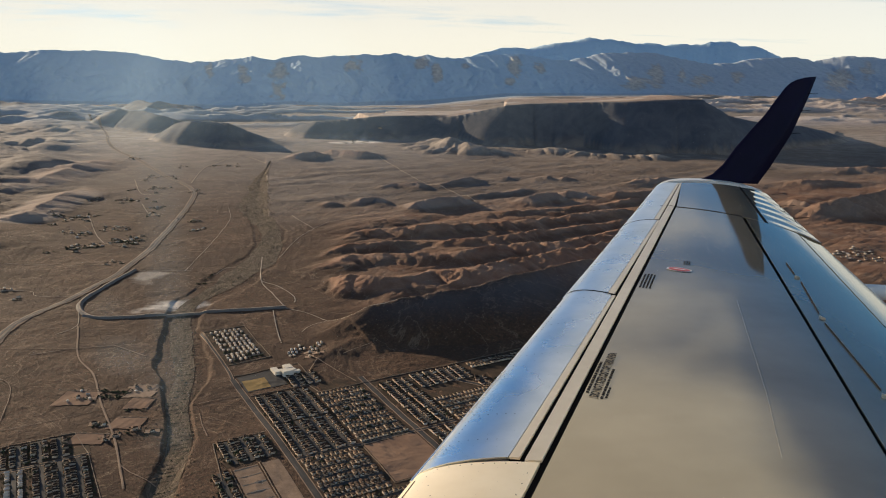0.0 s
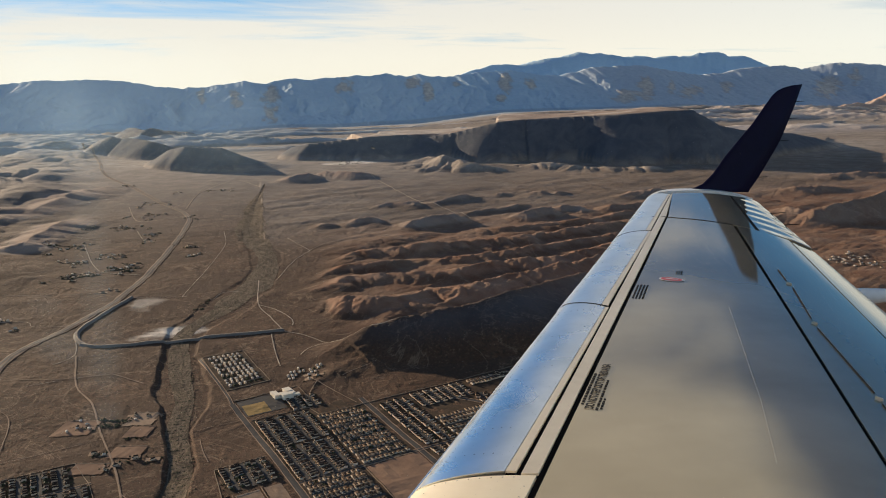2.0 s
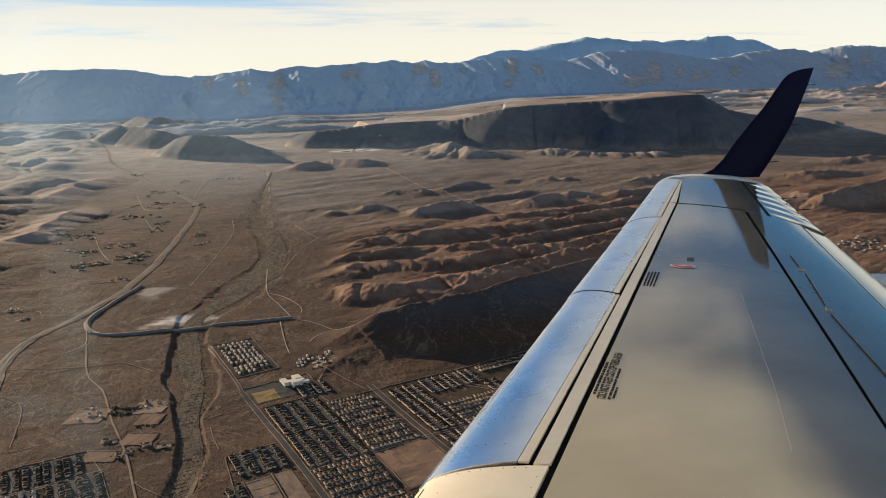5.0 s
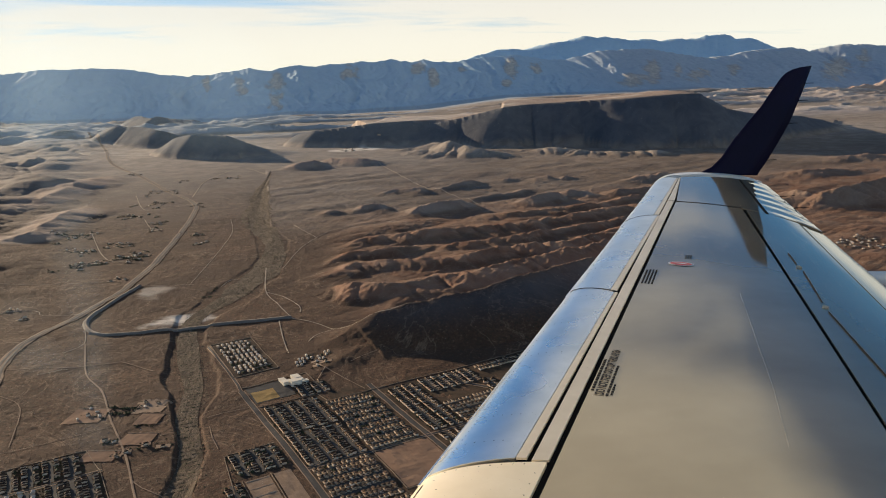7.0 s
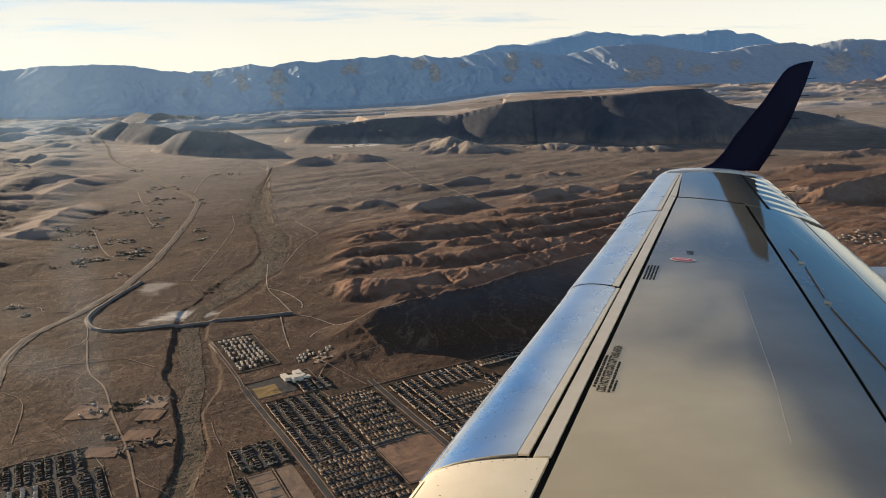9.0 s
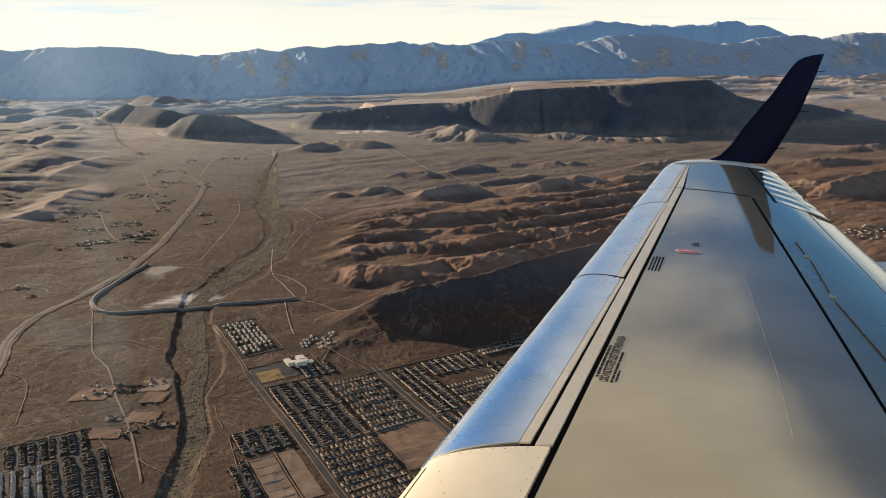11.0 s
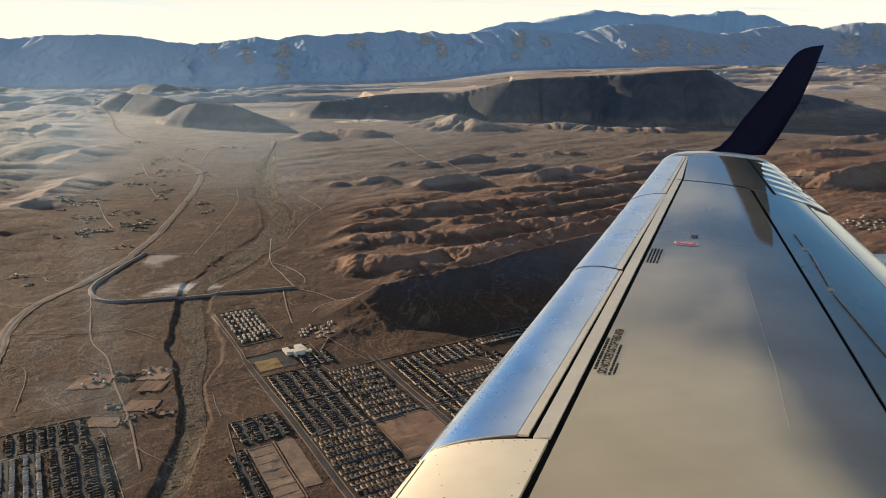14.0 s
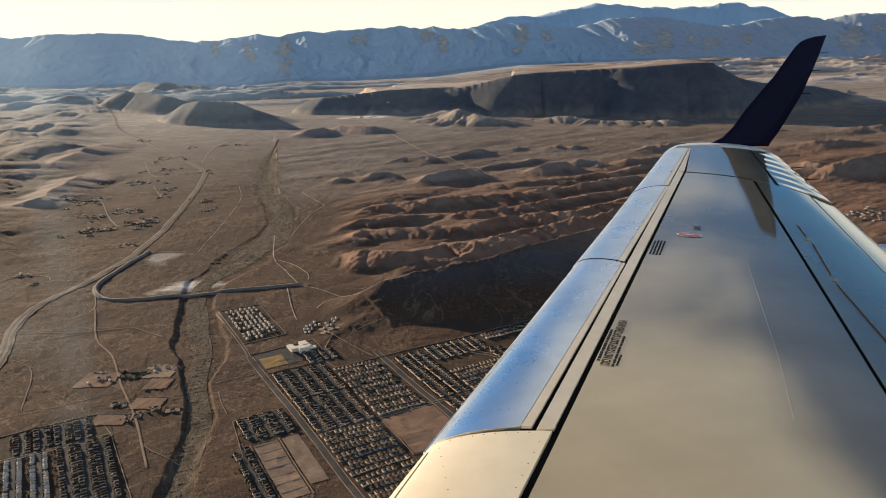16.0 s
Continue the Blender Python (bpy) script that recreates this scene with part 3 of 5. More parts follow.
def build_ground():
    az = np.concatenate([np.linspace(-21, 45, 960), np.linspace(45, 339, 110)[1:-1]])
    rr = np.concatenate([[0.004, 0.5, 2, 4, 8], np.geomspace(11, 18.8, 40), np.geomspace(19, 60, 400), np.geomspace(60.5, 228, 250), np.linspace(229, 345, 270), np.linspace(348, 411, 12)])
    A, R = np.meshgrid(np.radians(az), rr)
    x, y = R * np.sin(A), R * np.cos(A)
    z, hazed_rock, red, pale, dark = terrain(x, y)
    nr, na = x.shape
    co = np.stack([x * U, y * U, z * U + ZC], -1).reshape(-1, 3)
    i, j = np.meshgrid(np.arange(nr - 1), np.arange(na), indexing="ij")
    j2 = (j + 1) % na
    quads = np.stack([i * na + j, i * na + j2, (i + 1) * na + j2, (i + 1) * na + j], -1).reshape(-1, 4)
    quads = quads[:, ::-1]
    me = bpy.data.meshes.new("ground")
    me.vertices.add(len(co))
    me.vertices.foreach_set("co", co.ravel())
    me.loops.add(quads.size)
    me.loops.foreach_set("vertex_index", quads.ravel().astype(np.int32))
    me.polygons.add(len(quads))
    me.polygons.foreach_set("loop_start", np.arange(0, quads.size, 4, dtype=np.int32))
    me.update(calc_edges=True)
    zone = me.color_attributes.new("zone", "FLOAT_COLOR", "POINT")
    zone.data.foreach_set("color", np.stack([hazed_rock, red, pale, 1.0 - step(291, 300, y)], -1).ravel())
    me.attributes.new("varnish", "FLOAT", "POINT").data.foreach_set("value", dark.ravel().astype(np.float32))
    me.materials.append(DESERT)
    ob = new("ground", me)
    return smooth(tagged(ob, "brown desert plain with eroded hills, a dark mesa and blue mountain ranges", "ground", kind="structure"))


ground = build_ground()


# ---- the aircraft ----
LE0, LE1 = -1.752, 0.6700          # leading edge: x = LE0 + LE1 * y
TE0, TE1 = 3.145, 0.3581           # trailing edge


def wing_z(x, y, sink=0.0):
    """The wing's upper surface."""
    le, te = LE0 + LE1 * y, TE0 + TE1 * y
    chord = max(te - le, 0.3)
    s = (x - le) / chord
    drop = 0.12 * chord * min(max((s - 0.15) / 0.85, 0), 1.2) ** 3.0 + 0.135 * (1 - math.sqrt(1 - min(max((0.16 - s) / 0.16, 0), 0.999) ** 2))
    return ZC - 1.892 + 0.0035 * x + 0.0682 * y - drop - sink


def skin(name, corners, mat, parent, nu=8, nv=24, sink=0.0, thick=0.012, label="", wave=0.0, lead=1.0):
    """A panel of the wing between four corners (x, y): two inboard, then two outboard."""
    (ax, ay), (bx, by), (cx, cy), (dx, dy) = corners      # inboard front, inboard aft, outboard aft, outboard front
    bm = bmesh.new()
    grid = []
    for i in range(nv + 1):
        v = i / nv
        row = []
        for j in range(nu + 1):
            u = (j / nu) ** lead
            x = (ax * (1 - u) + bx * u) * (1 - v) + (dx * (1 - u) + cx * u) * v
            y = (ay * (1 - u) + by * u) * (1 - v) + (dy * (1 - u) + cy * u) * v
            w = wave * math.sin(v * 37 + u * 3) * math.sin(u * math.pi)
            row.append(bm.verts.new((x, y, wing_z(x, y, sink) + w)))
        grid.append(row)
    for i in range(nv):
        for j in range(nu):
            bm.faces.new((grid[i][j], grid[i][j + 1], grid[i + 1][j + 1], grid[i + 1][j])).smooth = True
    rim = grid[0] + [r[-1] for r in grid[1:]] + grid[-1][-2::-1] + [r[0] for r in grid[-2:0:-1]]
    top = [bm.verts.new(v.co) for v in rim]
    low = [bm.verts.new(v.co - Vector((0, 0, thick))) for v in rim]
    for i in range(len(rim)):
        k = (i + 1) % len(rim)
        bm.faces.new((top[k], top[i], low[i], low[k]))
    return part(name, bm, mat, parent, label)


def line_x(p, q, y):
    return p[0] + (q[0] - p[0]) * (y - p[1]) / (q[1] - p[1])


def metal_paint():
    """Grey gloss paint with dirt streaks along the airflow."""
    m, k, b = material("wing_paint", 0.2, 0.0, 1.0)
    p = position(k)
    flow = k.add("ShaderNodeMapping", Vector=p, Scale=(0.9, 2.6, 1.0)).outputs[0]
    dirt = k.math("ADD", k.math("MULTIPLY", k.noise(p, 0.9, 4), 0.8), k.math("MULTIPLY", k.noise(flow, 1.6, 5, 0.6), 0.2))
    k.put(b, "Base Color", k.ramp(dirt, (0.35, (0.28, 0.235, 0.158)), (0.65, (0.37, 0.315, 0.218))))
    k.put(b, "Roughness", k.math("ADD", k.math("MULTIPLY", dirt, 0.08), 0.025))
    b.inputs["Metallic"].default_value = 0.35
    bump(k, b, k.noise(p, 0.9, 2), 0.02, 0.04)
    return m


WING_PAINT = metal_paint()


def polished():
    m, k, b = material("polished_aluminium", 0.2, 1.0)
    p = position(k)
    n = k.noise(p, 3.0, 5, 0.6)
    k.put(b, "Base Color", k.ramp(n, (0.3, (0.62, 0.67, 0.69)), (0.7, (0.80, 0.83, 0.84))))
    k.put(b, "Roughness", k.ramp(k.noise(p, 2.2, 3, 0.5), (0.3, 0.24), (0.7, 0.34)))
    bump(k, b, k.noise(p, 1.1, 3), 0.06, 0.05)
    return m


POLISHED = polished()
CREAM = speckled("cream_paint", (0.79, 0.67, 0.46), (0.87, 0.76, 0.55), 1.2, 0.30, spec=0.5)
SEAL = speckled("black_seal", (0.006, 0.006, 0.007), (0.012, 0.011, 0.012), 4.0, 0.75, spec=0.05)
STRIP = speckled("cream_strip", (0.60, 0.52, 0.39), (0.70, 0.62, 0.48), 1.5, 0.32, spec=0.3)
NAVY = speckled("navy_paint", (0.004, 0.003, 0.020), (0.006, 0.004, 0.028), 1.0, 0.5, spec=0.08)
STENCIL = speckled("stencil_ink", (0.014, 0.013, 0.012), (0.04, 0.038, 0.036), 40.0, 0.7, spec=0.1)
RED = speckled("red_paint", (0.42, 0.02, 0.03), (0.50, 0.035, 0.04), 8.0, 0.4, spec=0.5)
WHITE = speckled("white_paint", (0.70, 0.69, 0.66), (0.80, 0.79, 0.76), 2.0, 0.35, spec=0.5)
STEEL = speckled("steel", (0.35, 0.35, 0.36), (0.5, 0.5, 0.5), 9.0, 0.3, 1.0)

wing = tagged(new("aircraft_wing"), "grey metal aircraft wing with polished leading edge and dark blue winglet", "aircraft wing")
wing.location = (0.5, 3.2, ZC - 1.9)
wing_parts = []


def wpart(ob):
    wing_parts.append(ob)
    return ob


A0, A1 = (1.087, 3.38), (4.07, 8.0)          # slat gap
B0, B1 = (1.306, 3.525), (4.552, 8.579)      # thick black seal
C0, C1 = (2.994, 3.403), (5.174, 8.183)       # rear spar seal


def ax(y): return line_x(A0, A1, y)
def bx(y): return line_x(B0, B1, y)
def cx(y): return line_x(C0, C1, y)
def lx(y): return LE0 + LE1 * y
def tx(y): return TE0 + TE1 * y


# dark structure under the panels, showing in their gaps
wpart(skin("wing_box", [(lx(0.1) + 0.05, 0.1), (tx(0.1) - 0.12, 0.1), (tx(10.15) - 0.10, 10.15), (lx(10.15) + 0.06, 10.15)], SEAL, wing, 60, 40, 0.034, 0.06))
# polished leading edge in three lengths, each with the grey strip behind it
SEAMS = [((0.69, 3.50), (1.087, 3.385)), ((2.285, 5.99), (2.528, 5.62)), ((3.70, 8.10), (4.07, 7.99)), ((5.16, 10.26), (5.38, 10.05))]
for s0, s1 in zip(SEAMS, SEAMS[1:]):
    g = 0.013
    f0, r0, f1, r1 = (lx(s0[0][1]) - 0.01, s0[0][1] + g), s0[1], (lx(s1[0][1]) - 0.01, s1[0][1] - g), s1[1]
    p0, p1 = (r0[0] - 0.058, r0[1] + 0.018 + g), (r1[0] - 0.032, r1[1] + 0.012 - g)
    wpart(skin("slat", [f0, p0, p1, f1], POLISHED, wing, 22, 30, 0, 0.02, "polished bare metal slat skin", 0.0009, 2.2))
    wpart(skin("slat_trailing_strip", [(p0[0] + 0.004, p0[1]), (r0[0] - 0.007, r0[1] + g), (r1[0] - 0.007, r1[1] - g), (p1[0] + 0.004, p1[1])], STRIP, wing, 3, 20))
wpart(skin("fixed_strip", [(ax(3.38) + 0.007, 3.37), (bx(3.35) - 0.022, 3.35), (bx(8.62) - 0.016, 8.62), (ax(8.69) + 0.007, 8.69)], STRIP, wing, 3, 24))
wpart(skin("main_panel", [(bx(0.1) + 0.020, 0.1), (cx(0.1) - 0.010, 0.1), (cx(8.19) - 0.008, 8.19), (bx(8.585) + 0.015, 8.585)], WING_PAINT, wing, 24, 40, 0, 0.012, "grey painted wing panel, glossy and streaked"))
wpart(skin("tip_panel", [(4.60, 8.625), (5.385, 8.055), (6.245, 10.02), (5.42, 10.06)], WING_PAINT, wing, 14, 14))
wpart(skin("tip_strip", [(ax(8.70) + 0.007, 8.70), (4.592, 8.66), (5.412, 10.05), (ax(10.06), 10.06)], STRIP, wing, 2, 12))
wpart(skin("root_fairing", [(lx(0.1), 0.1), (bx(0.1) - 0.028, 0.1), (bx(3.335) - 0.028, 3.335), (lx(3.50) - 0.008, 3.50)], CREAM, wing, 24, 20, 0, 0.02, "cream painted wing root fairing with rivets", 0, 2.0))
F0, F1 = (4.978, 6.161), (5.684, 7.851)      # flap gap


def fx(y): return line_x(F0, F1, y)


wpart(skin("spoiler_panel", [(cx(0.1) + 0.008, 0.1), (fx(0.1) - 0.006, 0.1), (5.665, 7.885), (5.195, 8.165)], WING_PAINT, wing, 14, 30))
wpart(skin("flap_shroud", [(fx(0.1) + 0.006, 0.1), (fx(0.1) + 0.10, 0.1), (fx(7.83) + 0.06, 7.83), (fx(7.86) + 0.006, 7.86)], WING_PAINT, wing, 3, 20, 0.010, 0.02))
wpart(skin("flap", [(fx(0.1) + 0.115, 0.1), (tx(0.1), 0.1), (tx(7.79), 7.79), (fx(7.83) + 0.07, 7.83)], WING_PAINT, wing, 6, 30, 0.018))
wpart(skin("aileron", [(5.405, 8.05), (tx(7.86), 7.86), (tx(10.2), 10.2), (6.265, 10.03)], WING_PAINT, wing, 10, 40, 0.003, 0.02, "", 0.004))
wpart(skin("aileron_gap_seal", [(5.378, 8.07), (5.412, 8.05), (6.275, 10.01), (6.245, 10.02)], SEAL, wing, 2, 12, -0.003, 0.006))
# tip cap
wpart(skin("tip_cap", [(5.17, 10.27), (6.62, 10.23), (6.82, 10.34), (5.60, 10.42)], WHITE, wing, 8, 6, 0.002, 0.05))


def bar(name, p, q, width, mat, lift=0.006, tall=0.004, parent=None, n=6, label=""):
    """A thin straight strip laid on the wing from p to q (x, y)."""
    p, q = Vector(p), Vector(q)
    t = (q - p).normalized()
    o = Vector((t.y, -t.x)) * width / 2
    bm = bmesh.new()
    rows = []
    for i in range(n + 1):
        c = p + (q - p) * i / n
        rows.append([bm.verts.new((e.x, e.y, wing_z(e.x, e.y) + h)) for e, h in ((c - o, lift - tall), (c - o, lift), (c + o, lift), (c + o, lift - tall))])
    for r0, r1 in zip(rows, rows[1:]):
        for j in range(3):
            bm.faces.new((r0[j], r0[j + 1], r1[j + 1], r1[j]))
    bm.faces.new(rows[0][::-1])
    bm.faces.new(rows[-1])
    bmesh.ops.recalc_face_normals(bm, faces=bm.faces)
    return wpart(part(name, bm, mat, parent or wing, label))


for (p, q) in SEAMS[1:3]:
    bar("slat_seam", (lx(p[1]) + 0.012, p[1]), q, 0.022, SEAL, 0.001, 0.02, n=20)

# spoiler hinges: dark rods with brackets
for p, q in (((4.576, 6.493), (4.437, 6.173)), ((4.361, 5.972), (3.985, 5.219)), ((3.889, 5.02), (3.50, 3.98)), ((3.43, 3.83), (2.8, 2.4))):
    bar("hinge_rod", p, q, 0.0045, SEAL, 0.009, 0.009)
    bar("hinge_cover", (p[0] + 0.0035, p[1]), (q[0] + 0.0035, q[1]), 0.0012, STEEL, 0.010, 0.008)
for x, y in ((4.40, 6.08), (3.94, 5.12), (3.465, 3.90)):
    bar("hinge_bracket", (x - 0.016, y + 0.014), (x + 0.010, y - 0.022), 0.003, STRIP, 0.016, 0.016)
    bar("hinge_bracket", (x - 0.034, y - 0.006), (x - 0.016, y - 0.030), 0.003, STRIP, 0.012, 0.012)
bar("panel_seam", (4.59, 8.595), (5.17, 8.20), 0.014, SEAL, 0.004)
bar("panel_seam", (3.42, 5.42), (2.66, 3.86), 0.0007, STRIP, 0.0008, 0.001, n=14)
bar("panel_seam", (2.66, 3.86), (2.32, 3.22), 0.0007, STRIP, 0.0008, 0.001, n=8)

# stencils: one readable line between unreadable ones
BASE, ALONG = Vector((1.680, 3.935)), Vector((0.318, 0.505)).normalized()
UPWARD = Vector((-ALONG.y, ALONG.x))


def lettering(text, size, base, parent):
    data = bpy.data.curves.new("stencil", "FONT")
    data.body, data.size, data.offset = text, size, 0.0016
    ob = new("stencil_text", data)
    bpy.context.view_layer.update()
    me = bpy.data.meshes.new_from_object(ob.evaluated_get(bpy.context.evaluated_depsgraph_get()))
    bpy.data.objects.remove(ob)
    me.name = "stencil_text"
    for v in me.vertices:
        p = base + ALONG * v.co.x + UPWARD * v.co.y * 1.5
        v.co = (p.x, p.y, wing_z(p.x, p.y) + 0.005)
    me.materials.append(STENCIL)
    ob = new("stencil_text", me)
    ob.parent = parent
    ob["label"] = "black stencilled warning line on the wing"
    return wpart(ob)


lettering("DO NOT STEP OUT OF THIS AREA", 0.044, BASE - UPWARD * 0.006, wing)


def bars(base, lines, length, height, gap, seed):
    """Unreadable lines of stencil as broken bars."""
    r = random.Random(seed)
    for i in range(lines):
        u, o = 0.0, base - UPWARD * (i * (height + gap))
        while u < length:
            w = r.uniform(0.010, 0.026)
            p, q = o + ALONG * u, o + ALONG * min(u + w, length)
            bar("stencil_bar", p, q, height, STENCIL, 0.0042, 0.003, n=1)
            u += w + r.uniform(0.010, 0.022)


bars(BASE + UPWARD * 0.060 + ALONG * 0.05, 1, 0.46, 0.016, 0.01, 1)
bars(BASE - UPWARD * 0.026 + ALONG * 0.0, 1, 0.44, 0.014, 0.01, 2)
bars(BASE - UPWARD * 0.048 + ALONG * 0.02, 1, 0.14, 0.012, 0.01, 3)
bars(Vector((2.795, 5.77)), 4, 0.40, 0.013, 0.012, 4)
bars(Vector((3.47, 6.33)), 3, 0.12, 0.011, 0.009, 5)


def oval(cx_, cy_, r0, r1, mat, lift, name):
    bm = bmesh.new()
    ring = []
    for i in range(28):
        a = i * math.tau / 28
        p = Vector((cx_, cy_)) + Vector((0.83, -0.55)) * math.cos(a) * r0 + Vector((0.55, 0.83)) * math.sin(a) * r1
        ring.append(bm.verts.new((p.x, p.y, wing_z(p.x, p.y) + lift)))
    bm.faces.new(ring)
    return wpart(part(name, bm, mat, wing))


oval(3.345, 6.18, 0.105, 0.062, WHITE, 0.004, "badge_rim")
oval(3.345, 6.18, 0.090, 0.050, RED, 0.006, "badge")
oval(3.345, 6.18, 0.055, 0.010, WHITE, 0.008, "badge_bar")


def rivets(lines, size, mat):
    """Rows of flush rivets, small discs."""
    bm = bmesh.new()
    for p, q, gap in lines:
        p, q = Vector(p), Vector(q)
        n = int((q - p).length / gap)
        for i in range(n + 1):
            c = p + (q - p) * i / max(n, 1)
            vs = []
            for j in range(6):
                a = j * math.tau / 6
                x, y = c.x + size * math.cos(a), c.y + size * math.sin(a)
                vs.append(bm.verts.new((x, y, wing_z(x, y) + 0.004)))
            bm.faces.new(vs)
    return wpart(tagged(part("rivets", bm, mat, wing), kind="stuff"))


lines = []
for y0, y1 in ((3.6, 5.9), (6.1, 7.95), (8.2, 10.0)):
    lines.append(((lx(y0) + 0.10, y0), (lx(y1) + 0.08, y1), 0.045))
for y in (3.7, 3.95, 4.2, 4.7, 5.2, 5.7, 6.4, 7.0, 7.6):
    lines.append(((lx(y) + 0.13, y - 0.02), (lx(y) + 0.30, y - 0.10), 0.04))
lines.append(((0.70, 3.44), (1.05, 3.34), 0.05))
lines.append(((0.64, 3.40), (0.55, 2.6), 0.09))
lines.append(((bx(3.25) - 0.06, 3.25), (bx(2.2) - 0.06, 2.2), 0.09))
rivets(lines, 0.0036, SEAL)
bar("fairing_seam", (lx(3.42) + 0.05, 3.42), (lx(2.2) + 0.12, 2.2), 0.003, STENCIL, 0.003)


def glove():
    """The rounded root fairing that runs forward from the wing."""
    bm = bmesh.new()
    rings = []
    for i in range(21):
        x = -3.6 + 4.05 * i / 20
        y = 3.27 - 0.235 * x
        ring = []
        for j in range(13):
            a = math.pi * j / 12
            ring.append(bm.verts.new((x, y - 3.0 + 3.0 * math.sin(a), ZC - 1.93 - 0.03 * (x < -3) + 0.16 * math.cos(a))))
        rings.append(ring)
    for r0, r1 in zip(rings, rings[1:]):
        for j in range(12):
            bm.faces.new((r0[j], r1[j], r1[j + 1], r0[j + 1])).smooth = True
    bm.faces.new(rings[0])
    bm.faces.new(rings[-1][::-1])
    bmesh.ops.recalc_face_normals(bm, faces=bm.faces)
    return wpart(part("root_glove", bm, CREAM, wing, "cream rounded fairing ahead of the wing root"))


glove()


def canoe():
    """The pointed tail of a flap track fairing under the trailing edge."""
    bm = bmesh.new()
    rings = []
    for i in range(13):
        t = i / 12
        r = 0.105 * math.sqrt(max(1 - t ** 2.2, 0.004))
        c = Vector((4.6 + 1.75 * t, 6.72, ZC - 1.86 - 0.07 * t))
        rings.append([bm.verts.new(c + Vector((0, math.cos(k * math.tau / 12) * r * 0.8, math.sin(k * math.tau / 12) * r))) for k in range(12)])
    for r0, r1 in zip(rings, rings[1:]):
        for k in range(12):
            bm.faces.new((r0[k], r0[(k + 1) % 12], r1[(k + 1) % 12], r1[k])).smooth = True
    bm.faces.new(rings[-1])
    bm.faces.new(rings[0][::-1])
    bmesh.ops.recalc_face_normals(bm, faces=bm.faces)
    return wpart(part("flap_track_fairing", bm, WHITE, wing, "white pointed flap track fairing"))


canoe()


def lower_skin():
    """The underside, from the leading edge back to the trailing edge."""
    bm = bmesh.new()
    rows = []
    for i in range(13):
        y = 0.1 + (10.2 - 0.1) * i / 12
        row = []
        for j in range(13):
            s = j / 12
            x = lx(y) - 0.004 + (tx(y) - lx(y)) * s
            c = tx(y) - lx(y)
            thick = 0.10 * c * math.sin(math.pi * min(s * 1.15 + 0.02, 1)) ** 0.7 * (1 - s) + 0.015
            row.append(bm.verts.new((x, y, wing_z(x, y) - 0.012 - thick)))
        rows.append(row)
    for r0, r1 in zip(rows, rows[1:]):
        for j in range(12):
            bm.faces.new((r0[j], r1[j], r1[j + 1], r0[j + 1])).smooth = True
    return wpart(part("lower_skin", bm, WING_PAINT, wing))


lower_skin()


def winglet():
    """A swept blade with a rounded tip and a curved root, canted outboard."""
    front = [(5.72, -1.19), (5.90, -1.17), (6.07, -1.11), (6.24, -0.98), (6.45, -0.757), (6.70, -0.53), (6.95, -0.308), (7.14, -0.105), (7.316, 0.077), (7.41, 0.148), (7.514, 0.19), (7.66, 0.222), (7.842, 0.237)]
    back = [(6.757, -1.263), (6.79, -1.22), (6.84, -1.17), (6.91, -1.10), (6.986, -1.017), (7.11, -0.87), (7.24, -0.715), (7.363, -0.562), (7.46, -0.41), (7.56, -0.25), (7.657, -0.095), (7.75, 0.07), (7.842, 0.235)]
    bm = bmesh.new()
    rings = []
    for (fx, fz), (rx, rz) in zip(front, back):
        chord = math.hypot(rx - fx, rz - fz)
        ring = []
        for s, h in ((0, 0), (0.03, 0.5), (0.12, 0.9), (0.3, 1.0), (0.6, 0.7), (1, 0.06), (1, -0.06), (0.6, -0.7), (0.3, -1), (0.12, -0.9), (0.03, -0.5)):
            x, z = fx + (rx - fx) * s, fz + (rz - fz) * s
            y = 10.38 + 0.27 * (z + 1.2) + h * 0.042 * max(chord, 0.02)
            ring.append(bm.verts.new((x, y, ZC + z)))
        rings.append(ring)
    for r0, r1 in zip(rings, rings[1:]):
        for i in range(len(r0)):
            k = (i + 1) % len(r0)
            bm.faces.new((r0[i], r0[k], r1[k], r1[i])).smooth = True
    bm.faces.new(rings[-1])
    bm.faces.new(rings[0][::-1])
    bmesh.ops.recalc_face_normals(bm, faces=bm.faces)
    return wpart(part("winglet", bm, NAVY, wing, "dark navy blue swept winglet"))


winglet()


def wick(x, z, length):
    """A static discharger on the winglet's trailing edge."""
    bm = bmesh.new()
    y = 10.38 + 0.27 * (z + 1.2)
    bmesh.ops.create_cone(bm, cap_ends=True, segments=6, radius1=0.006, radius2=0.004, depth=length,
                          matrix=Matrix.Translation((x + length / 2 - 0.02, y, ZC + z)) @ Matrix.Rotation(math.pi / 2, 4, "Y"))
    return wpart(part("static_wick", bm, SEAL, wing))


for x, z in ((7.70, -0.01), (7.56, -0.25), (7.36, -0.565), (6.95, -1.06)):
    wick(x, z, 0.16)
for y in (9.5, 8.9):
    bm = bmesh.new()
    bmesh.ops.create_cone(bm, cap_ends=True, segments=6, radius1=0.006, radius2=0.004, depth=0.22, matrix=Matrix.Translation((tx(y) + 0.10, y, wing_z(tx(y), y))) @ Matrix.Rotation(math.pi / 2, 4, "Y"))
    wpart(part("static_wick", bm, SEAL, wing))


